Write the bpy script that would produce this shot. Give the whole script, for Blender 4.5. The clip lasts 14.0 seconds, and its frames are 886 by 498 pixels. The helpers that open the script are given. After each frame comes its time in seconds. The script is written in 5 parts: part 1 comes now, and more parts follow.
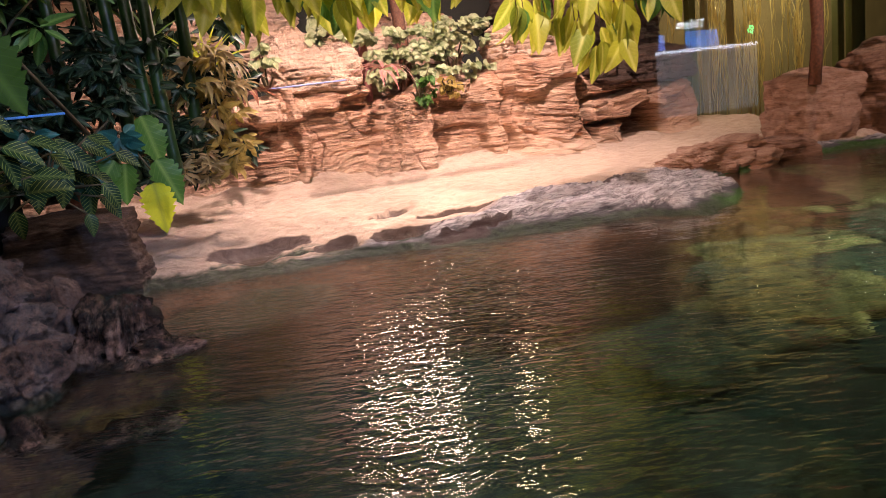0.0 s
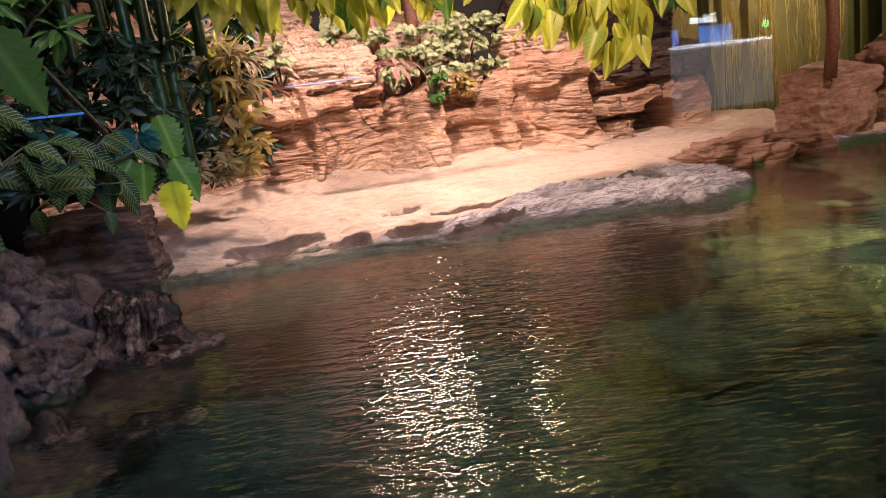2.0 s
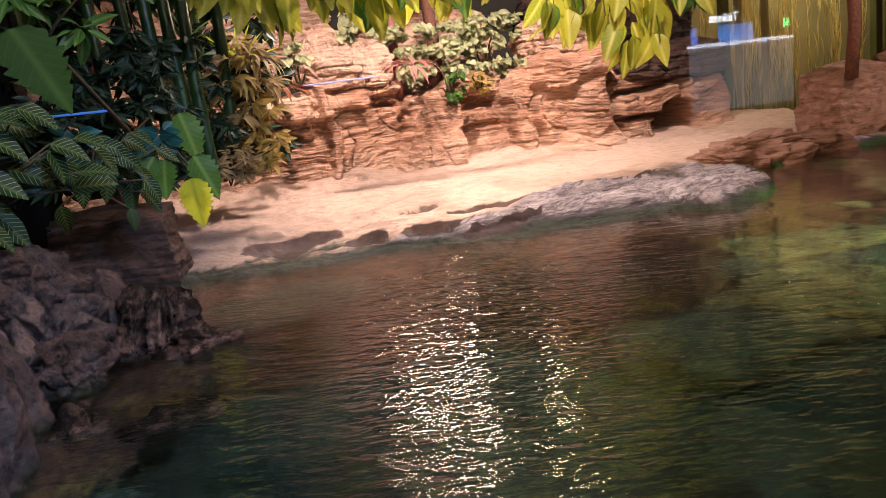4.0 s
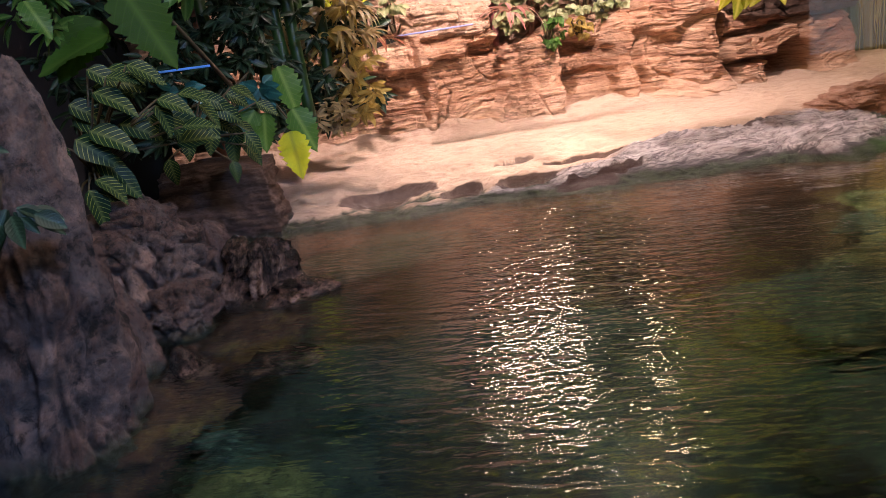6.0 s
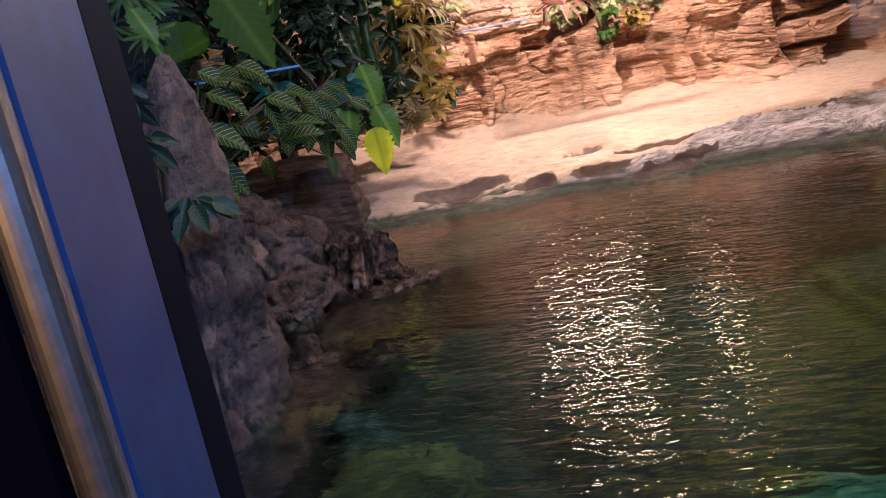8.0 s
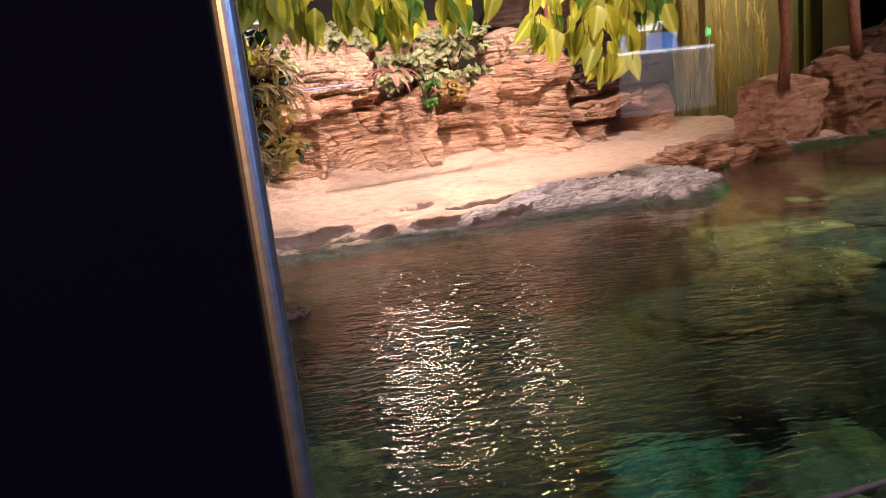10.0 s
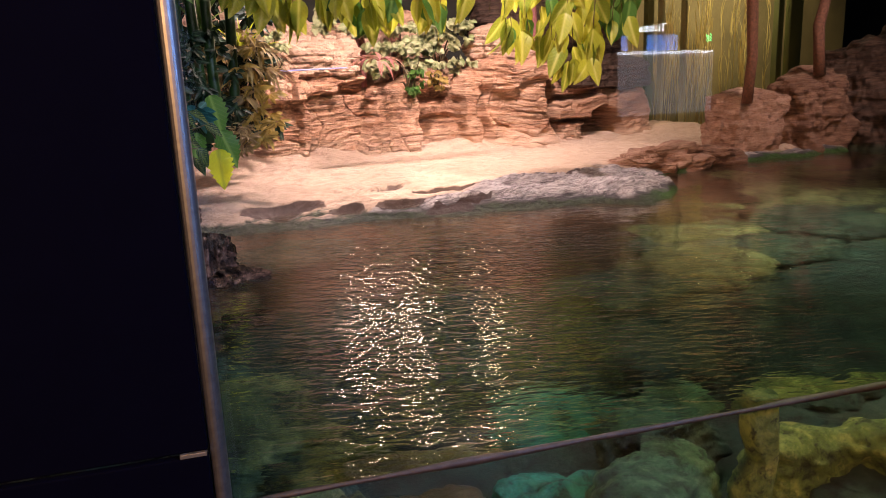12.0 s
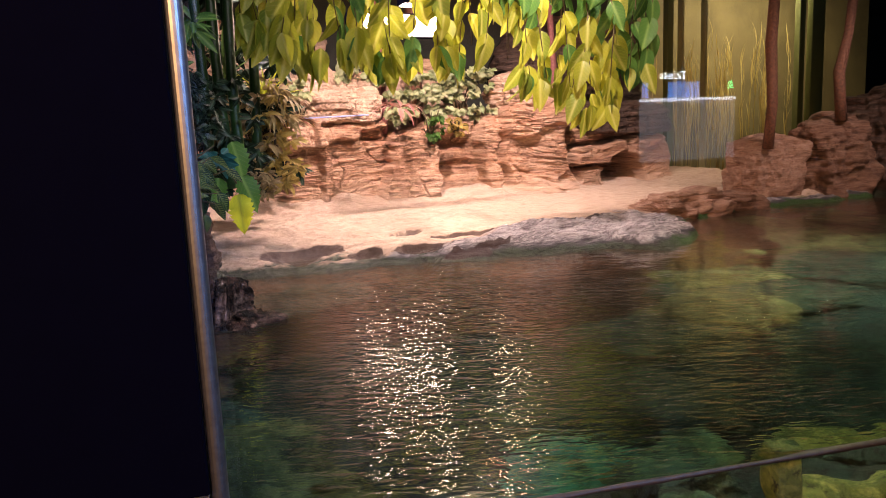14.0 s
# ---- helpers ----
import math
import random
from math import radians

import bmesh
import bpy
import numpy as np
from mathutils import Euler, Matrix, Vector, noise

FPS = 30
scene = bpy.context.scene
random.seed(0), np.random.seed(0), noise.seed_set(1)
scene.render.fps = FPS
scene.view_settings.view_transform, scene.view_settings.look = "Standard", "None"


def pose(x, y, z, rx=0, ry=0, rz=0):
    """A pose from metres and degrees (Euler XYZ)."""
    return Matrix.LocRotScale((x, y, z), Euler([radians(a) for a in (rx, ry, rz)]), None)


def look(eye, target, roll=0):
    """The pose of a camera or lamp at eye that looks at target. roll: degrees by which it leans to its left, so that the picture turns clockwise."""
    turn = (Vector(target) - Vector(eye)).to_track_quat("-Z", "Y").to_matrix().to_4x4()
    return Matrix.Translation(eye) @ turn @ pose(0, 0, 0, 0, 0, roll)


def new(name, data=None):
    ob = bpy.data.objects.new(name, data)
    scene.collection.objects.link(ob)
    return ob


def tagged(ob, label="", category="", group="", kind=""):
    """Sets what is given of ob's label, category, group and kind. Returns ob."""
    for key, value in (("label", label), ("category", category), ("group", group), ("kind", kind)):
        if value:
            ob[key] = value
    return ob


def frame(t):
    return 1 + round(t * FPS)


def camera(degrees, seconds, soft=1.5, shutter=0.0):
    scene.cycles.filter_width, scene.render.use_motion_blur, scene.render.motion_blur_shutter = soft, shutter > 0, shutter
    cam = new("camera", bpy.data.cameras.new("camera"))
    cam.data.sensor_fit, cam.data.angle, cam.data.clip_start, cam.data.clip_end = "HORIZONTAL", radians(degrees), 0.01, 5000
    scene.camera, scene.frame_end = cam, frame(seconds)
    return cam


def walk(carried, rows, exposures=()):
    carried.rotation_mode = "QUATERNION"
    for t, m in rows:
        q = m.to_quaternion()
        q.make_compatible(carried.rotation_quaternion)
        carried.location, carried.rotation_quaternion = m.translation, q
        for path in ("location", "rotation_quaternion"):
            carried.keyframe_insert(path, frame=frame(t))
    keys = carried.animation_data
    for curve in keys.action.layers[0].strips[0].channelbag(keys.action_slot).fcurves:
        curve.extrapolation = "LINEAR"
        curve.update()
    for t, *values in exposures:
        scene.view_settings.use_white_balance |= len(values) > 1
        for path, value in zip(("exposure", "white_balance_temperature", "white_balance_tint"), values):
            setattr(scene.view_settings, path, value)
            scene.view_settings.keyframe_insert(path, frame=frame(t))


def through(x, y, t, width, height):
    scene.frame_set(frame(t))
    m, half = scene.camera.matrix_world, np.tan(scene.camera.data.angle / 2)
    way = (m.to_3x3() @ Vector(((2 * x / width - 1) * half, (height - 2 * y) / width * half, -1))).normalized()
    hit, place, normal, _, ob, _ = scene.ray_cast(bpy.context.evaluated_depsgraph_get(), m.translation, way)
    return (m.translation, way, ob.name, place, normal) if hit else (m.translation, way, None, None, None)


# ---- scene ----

cam = camera(62.95, 14.0, soft=0.7, shutter=0.1)


def view(x, y, z, yaw, pitch, roll):
    """A camera pose from its place, heading, tilt and lean to the right."""
    a, b = radians(yaw), radians(pitch)
    ahead = Vector((-math.sin(a) * math.cos(b), math.cos(a) * math.cos(b), math.sin(b)))
    eye = Vector((x, y, z))
    return look(eye, eye + ahead, -roll)


PATH = [
    (0.0, 0.000, -0.000, 0.750, -21.00, -11.17, 6.75),
    (0.5, -0.007, -0.011, 0.750, -20.79, -11.06, 6.81),
    (1.0, -0.008, -0.019, 0.750, -20.50, -11.01, 6.92),
    (1.5, -0.011, -0.024, 0.752, -20.24, -11.13, 7.11),
    (2.0, -0.012, -0.017, 0.749, -19.93, -11.25, 7.23),
    (2.5, -0.015, -0.021, 0.753, -19.52, -11.28, 7.23),
    (5.0, -0.041, -0.035, 0.750, -16.70, -11.24, 6.73),
    (5.5, -0.059, -0.033, 0.753, -13.99, -12.35, 7.05),
    (6.0, -0.009, -0.005, 0.752, -10.50, -14.05, 8.36),
    (6.5, -0.053, -0.022, 0.737, -8.83, -14.38, 10.17),
    (7.0, -0.185, -0.031, 0.759, -8.20, -14.04, 10.79),
    (7.2, -0.188, 0.012, 0.753, -7.58, -13.73, 10.81),
    (9.3, -0.413, -0.087, 0.769, -12.32, -13.36, 9.33),
    (9.5, -0.407, -0.117, 0.785, -15.29, -12.96, 8.58),
    (10.0, -0.617, -0.320, 0.840, -24.18, -11.70, 6.47),
    (10.5, -0.662, -0.510, 0.851, -30.05, -11.08, 3.43),
    (11.0, -0.555, -0.720, 0.872, -27.83, -12.64, 2.17),
    (11.5, -0.579, -0.792, 0.882, -24.90, -12.96, 2.41),
    (12.0, -0.590, -0.773, 0.870, -24.72, -12.85, 2.36),
    (12.5, -0.601, -0.725, 0.863, -25.76, -12.27, 1.83),
    (13.0, -0.596, -0.740, 0.867, -25.89, -11.16, 1.64),
    (13.5, -0.596, -0.755, 0.870, -25.08, -10.19, 1.91),
    (14.0, -0.562, -0.782, 0.866, -23.07, -9.21, 2.45),
]
walk(cam, [(row[0], view(*row[1:])) for row in PATH])

# ---- light ----
world = bpy.data.worlds.new("world")
scene.world = world
world.use_nodes = True
world.node_tree.nodes["Background"].inputs[0].default_value = (0.35, 0.5, 0.8, 1)
world.node_tree.nodes["Background"].inputs[1].default_value = 0.03
scene.view_settings.exposure = 0.68


def spot(name, at, aim, power, colour, size, angle=140, blend=0.8):
    data = bpy.data.lights.new(name, "SPOT")
    data.energy, data.color, data.shadow_soft_size = power, colour, size
    data.spot_size, data.spot_blend = radians(angle), blend
    ob = new(name, data)
    ob.matrix_world = look(at, aim)
    return ob


def area(name, at, aim, power, colour, wide, high):
    data = bpy.data.lights.new(name, "AREA")
    data.shape, data.size, data.size_y = "RECTANGLE", wide, high
    data.energy, data.color = power, colour
    ob = new(name, data)
    ob.matrix_world = look(at, aim)
    return ob


WARM, COOL = (1.0, 0.78, 0.74), (1.0, 0.9, 0.87)
LAMP_ONE, LAMP_TWO = (1.9, 5.5, 1.97), (2.7, 5.26, 2.15)
spot("lamp_beach", (1.25, 4.8, 2.9), (1.2, 6.2, 0.3), 500, WARM, 0.07, 112, 1.0)
spot("lamp_beach_right", (3.1, 4.8, 2.9), (3.2, 6.3, 0.5), 500, WARM, 0.07, 108, 1.0)
# has no fixture: added to brighten the hanging leaves from behind
spot("lamp_leaves", (2.3, 5.2, 2.95), (1.7, 3.85, 1.4), 420, WARM, 0.07, 76, 1.0)
# unseen spot added in front to even out the light on the beach
spot("front_track_spot", (2.0, 2.9, 3.05), (2.0, 4.0, 0.1), 460, WARM, 0.06, 96, 1.0)
# two unseen lamps added behind the viewer to colour the window post
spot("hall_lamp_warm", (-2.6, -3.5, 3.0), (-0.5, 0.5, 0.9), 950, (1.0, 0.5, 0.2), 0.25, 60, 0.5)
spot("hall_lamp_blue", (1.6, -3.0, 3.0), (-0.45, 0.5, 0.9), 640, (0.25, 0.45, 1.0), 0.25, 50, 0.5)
area("pool_strip_light", (0.9, 1.2, 2.4), (0.9, 3.6, 0.0), 38, COOL, 3.2, 0.1)
# three unseen spots added to brighten the shoal, right bank and glass-side rocks
spot("shoal_lamp", (3.5, 1.0, 3.0), (3.4, 1.95, -0.2), 1150, (1.0, 0.9, 0.68), 0.06, 50, 1.0)
spot("right_bank_lamp", (5.7, 2.5, 3.0), (6.0, 4.8, 0.4), 220, WARM, 0.06, 58, 1.0)
spot("pool_lamp", (2.1, 0.95, 1.5), (1.7, 0.85, -0.3), 40, (0.85, 1.0, 0.45), 0.05, 75, 0.7)

# ---- materials ----


def material(name):
    m = bpy.data.materials.new(name)
    m.use_nodes = True
    nt = m.node_tree
    return m, nt, nt.nodes["Principled BSDF"]


def node(nt, kind, **inputs):
    n = nt.nodes.new(kind)
    for key, value in inputs.items():
        n.inputs[key.replace("_", " ")].default_value = value
    return n


def ramp(nt, fac, stops):
    n = nt.nodes.new("ShaderNodeValToRGB")
    e = n.color_ramp.elements
    while len(e) < len(stops):
        e.new(0.5)
    for k, (at, c) in zip(e, stops):
        k.position, k.color = at, (*c, 1)
    nt.links.new(fac, n.inputs[0])
    return n.outputs[0]


def coords(nt, scale=(1, 1, 1), kind="Object", turn=(0, 0, 0)):
    tc, mp = nt.nodes.new("ShaderNodeTexCoord"), nt.nodes.new("ShaderNodeMapping")
    mp.inputs["Scale"].default_value = scale
    mp.inputs["Rotation"].default_value = turn
    nt.links.new(tc.outputs[kind], mp.inputs[0])
    return mp.outputs[0]


def noise_tex(nt, vec, scale, detail=6, rough=0.6, distortion=0.0):
    n = node(nt, "ShaderNodeTexNoise", Scale=scale, Detail=detail, Roughness=rough, Distortion=distortion)
    nt.links.new(vec, n.inputs["Vector"])
    return n.outputs["Fac"]


def mix(nt, fac, a, b, blend="MIX"):
    n = nt.nodes.new("ShaderNodeMix")
    n.data_type, n.blend_type = "RGBA", blend
    for socket, v in ((n.inputs[0], fac), (n.inputs[6], a), (n.inputs[7], b)):
        if isinstance(v, (int, float)):
            socket.default_value = v
        elif isinstance(v, tuple):
            socket.default_value = (*v, 1)
        else:
            nt.links.new(v, socket)
    return n.outputs[2]


def calc(nt, op, a, b=0.0, clamp=False):
    n = nt.nodes.new("ShaderNodeMath")
    n.operation, n.use_clamp = op, clamp
    for socket, v in zip(n.inputs, (a, b)):
        if isinstance(v, (int, float)):
            socket.default_value = v
        else:
            nt.links.new(v, socket)
    return n.outputs[0]


def bump(nt, bsdf, layers):
    """Layers of (height, strength, distance), the coarse one first."""
    last = None
    for height, strength, distance in layers:
        b = node(nt, "ShaderNodeBump", Strength=strength, Distance=distance)
        nt.links.new(height, b.inputs["Height"])
        if last:
            nt.links.new(last, b.inputs["Normal"])
        last = b.outputs[0]
    nt.links.new(last, bsdf.inputs["Normal"])


def layered_rock(name, dark, mid, light, stain, rough=0.8, layer=26.0, wet=0.0, algae=None):
    """Cast sandstone: thin bedded layers, blotches, fine grain; algae: the colour of growth at the waterline."""
    m, nt, b = material(name)
    wide = noise_tex(nt, coords(nt, (1, 1, 1), "Object"), 1.7, 5, 0.6)
    beds = noise_tex(nt, coords(nt, (3.4, 3.4, layer)), 1.0, 10, 0.68, 0.7)
    grain = noise_tex(nt, coords(nt), 60.0, 6, 0.7)
    grit = noise_tex(nt, coords(nt, (1, 1, 2.2)), 17.0, 10, 0.78)
    fine = noise_tex(nt, coords(nt, (9, 9, layer * 3.2)), 1.0, 9, 0.74, 0.9)
    lines = ramp(nt, fine, [(0.36, (1, 1, 1)), (0.44, (0, 0, 0))])
    pits = ramp(nt, grit, [(0.34, (1, 1, 1)), (0.46, (0, 0, 0))])
    col = ramp(nt, beds, [(0.34, dark), (0.48, mid), (0.63, light)])
    col = mix(nt, calc(nt, "MULTIPLY", ramp(nt, grit, [(0.5, (0, 0, 0)), (0.72, (1, 1, 1))]), 0.5), col, light)
    blot = ramp(nt, wide, [(0.38, (0, 0, 0)), (0.66, (1, 1, 1))])
    col = mix(nt, calc(nt, "MULTIPLY", blot, 0.6), col, stain)
    col = mix(nt, calc(nt, "MULTIPLY", grain, 0.35), col, dark)
    col = mix(nt, calc(nt, "MULTIPLY", lines, 0.6), col, dark)
    col = mix(nt, calc(nt, "MULTIPLY", pits, 0.6), col, tuple(c * 0.6 for c in dark))
    if algae:
        geo = nt.nodes.new("ShaderNodeNewGeometry")
        sep = nt.nodes.new("ShaderNodeSeparateXYZ")
        nt.links.new(geo.outputs["Position"], sep.inputs[0])
        edge = noise_tex(nt, coords(nt), 9.0, 5, 0.6)
        level = calc(nt, "SUBTRACT", calc(nt, "MULTIPLY", edge, 0.16), sep.outputs["Z"])
        fac = calc(nt, "MULTIPLY", calc(nt, "ADD", level, 0.0), 22.0, True)
        col = mix(nt, calc(nt, "MULTIPLY", fac, 0.85), col, algae)
        nt.links.new(calc(nt, "SUBTRACT", rough, calc(nt, "MULTIPLY", fac, 0.45)), b.inputs["Roughness"])
    else:
        b.inputs["Roughness"].default_value = rough
    nt.links.new(col, b.inputs["Base Color"])
    b.inputs["Specular IOR Level"].default_value = 0.3 + wet
    bump(nt, b, [(wide, 0.4, 0.08), (beds, 0.7, 0.04), (fine, 0.8, 0.02), (grit, 0.9, 0.035), (grain, 0.4, 0.006)])
    return m


def crag_rock(name, colours, rough=0.8, wet=0.2, scale=1.0, algae=None):
    """Rough cast rock: patches of four colours, pits, flecks, cracks; algae: the colour of growth near the waterline."""
    m, nt, b = material(name)
    vec = coords(nt, (scale, scale, scale))
    patch = noise_tex(nt, vec, 5.0, 9, 0.7, 0.8)
    lumps = noise_tex(nt, vec, 13.0, 10, 0.74, 0.3)
    grain = noise_tex(nt, vec, 60.0, 8, 0.75)
    wide = noise_tex(nt, vec, 1.6, 4, 0.6)
    col = ramp(nt, calc(nt, "ADD", calc(nt, "MULTIPLY", patch, 0.6), calc(nt, "MULTIPLY", wide, 0.4)), [(0.38, colours[0]), (0.47, colours[1]), (0.54, colours[2]), (0.63, colours[3])])
    flecks = ramp(nt, lumps, [(0.52, (0, 0, 0)), (0.7, (1, 1, 1))])
    col = mix(nt, calc(nt, "MULTIPLY", flecks, 0.55), col, tuple(min(1.0, c * 1.35) for c in colours[3]))
    # low spots of the bump go near black: crevice shade in the colour
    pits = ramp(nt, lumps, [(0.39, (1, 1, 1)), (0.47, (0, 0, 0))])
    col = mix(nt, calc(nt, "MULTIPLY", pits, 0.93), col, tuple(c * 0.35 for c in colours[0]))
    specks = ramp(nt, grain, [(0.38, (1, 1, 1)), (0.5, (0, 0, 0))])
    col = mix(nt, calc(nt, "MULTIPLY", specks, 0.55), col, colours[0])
    if algae:
        geo = nt.nodes.new("ShaderNodeNewGeometry")
        sep = nt.nodes.new("ShaderNodeSeparateXYZ")
        nt.links.new(geo.outputs["Position"], sep.inputs[0])
        level = calc(nt, "SUBTRACT", calc(nt, "SUBTRACT", calc(nt, "MULTIPLY", patch, 0.22), 0.06), sep.outputs["Z"])
        fac = calc(nt, "MULTIPLY", level, 18.0, True)
        col = mix(nt, calc(nt, "MULTIPLY", fac, 0.8), col, mix(nt, flecks, algae, tuple(c * 2.2 for c in algae)))
        nt.links.new(calc(nt, "SUBTRACT", rough, calc(nt, "MULTIPLY", fac, 0.5)), b.inputs["Roughness"])
    else:
        b.inputs["Roughness"].default_value = rough
    nt.links.new(col, b.inputs["Base Color"])
    b.inputs["Specular IOR Level"].default_value = 0.3 + wet
    bump(nt, b, [(patch, 0.8, 0.12 / scale), (lumps, 1.0, 0.06 / scale), (grain, 0.7, 0.012 / scale)])
    return m




def sandstone(name, dark, mid, light, red, dust):
    """Cast red sandstone: wavy thin strata with dark joints, broad bands, red stains, and pale sand dust low on the face."""
    m, nt, b = material(name)
    wide = noise_tex(nt, coords(nt, (1, 1, 1.6)), 1.5, 5, 0.6)
    bands = noise_tex(nt, coords(nt, (1.1, 1.1, 11.0)), 1.0, 5, 0.6, 0.5)
    strata = noise_tex(nt, coords(nt, (2.2, 2.2, 38.0)), 1.0, 6, 0.62, 0.8)
    joints = noise_tex(nt, coords(nt, (1.6, 1.6, 24.0)), 1.3, 4, 0.55, 1.0)
    grit = noise_tex(nt, coords(nt, (1, 1, 1.8)), 34.0, 7, 0.7)
    streaks = noise_tex(nt, coords(nt, (9.0, 9.0, 0.9)), 1.0, 6, 0.65, 0.4)
    col = ramp(nt, bands, [(0.33, dark), (0.46, mid), (0.66, light)])
    col = mix(nt, calc(nt, "MULTIPLY", ramp(nt, strata, [(0.4, (0, 0, 0)), (0.62, (1, 1, 1))]), 0.5), col, light)
    col = mix(nt, calc(nt, "MULTIPLY", ramp(nt, wide, [(0.46, (0, 0, 0)), (0.62, (1, 1, 1))]), 0.55), col, red)
    line = ramp(nt, calc(nt, "ABSOLUTE", calc(nt, "SUBTRACT", joints, 0.5)), [(0.0, (1, 1, 1)), (0.022, (0, 0, 0))])
    col = mix(nt, calc(nt, "MULTIPLY", line, 0.5), col, tuple(c * 0.45 for c in dark))
    col = mix(nt, calc(nt, "MULTIPLY", ramp(nt, strata, [(0.34, (1, 1, 1)), (0.43, (0, 0, 0))]), 0.55), col, dark)
    col = mix(nt, calc(nt, "MULTIPLY", ramp(nt, streaks, [(0.55, (0, 0, 0)), (0.72, (1, 1, 1))]), 0.3), col, dust)
    col = mix(nt, calc(nt, "MULTIPLY", ramp(nt, grit, [(0.34, (1, 1, 1)), (0.5, (0, 0, 0))]), 0.4), col, dark)
    sep = nt.nodes.new("ShaderNodeSeparateXYZ")
    nt.links.new(coords(nt), sep.inputs[0])
    low = calc(nt, "MULTIPLY", calc(nt, "SUBTRACT", calc(nt, "MULTIPLY", wide, 0.75), sep.outputs["Z"]), 5.0, True)
    col = mix(nt, calc(nt, "MULTIPLY", low, calc(nt, "ADD", calc(nt, "MULTIPLY", grit, 0.5), 0.3)), col, dust)
    nt.links.new(col, b.inputs["Base Color"])
    b.inputs["Roughness"].default_value = 0.85
    b.inputs["Specular IOR Level"].default_value = 0.25
    bump(nt, b, [(bands, 0.6, 0.05), (calc(nt, "SUBTRACT", strata, calc(nt, "MULTIPLY", line, 0.5)), 0.9, 0.022), (grit, 0.6, 0.012)])
    return m


ROCK = sandstone("red_sandstone", (0.15, 0.06, 0.036), (0.43, 0.235, 0.145), (0.62, 0.4, 0.275), (0.36, 0.165, 0.095), (0.6, 0.43, 0.32))
ROCK_GREY = crag_rock("mottled_bank_rock", ((0.028, 0.016, 0.011), (0.19, 0.098, 0.066), (0.16, 0.115, 0.098), (0.52, 0.3, 0.21)), algae=(0.04, 0.05, 0.02))
# layered stone coloured dark for the rocks that stand in shade
ROCK_DARK = layered_rock("shaded_layered_rock", (0.03, 0.016, 0.012), (0.11, 0.06, 0.042), (0.24, 0.14, 0.1), (0.12, 0.07, 0.05), layer=22.0, wet=0.1, algae=(0.03, 0.04, 0.02))
ROCK_WET = crag_rock("wet_rock", ((0.01, 0.007, 0.006), (0.035, 0.02, 0.015), (0.12, 0.065, 0.048), (0.42, 0.24, 0.17)), rough=0.13, wet=0.5, scale=1.5)
SUNK = crag_rock("sunken_rock", ((0.005, 0.012, 0.009), (0.012, 0.034, 0.025), (0.02, 0.05, 0.034), (0.06, 0.09, 0.055)))
BED = crag_rock("teal_pool_floor", ((0.005, 0.012, 0.009), (0.008, 0.03, 0.024), (0.012, 0.042, 0.032), (0.03, 0.06, 0.045)), scale=0.6)


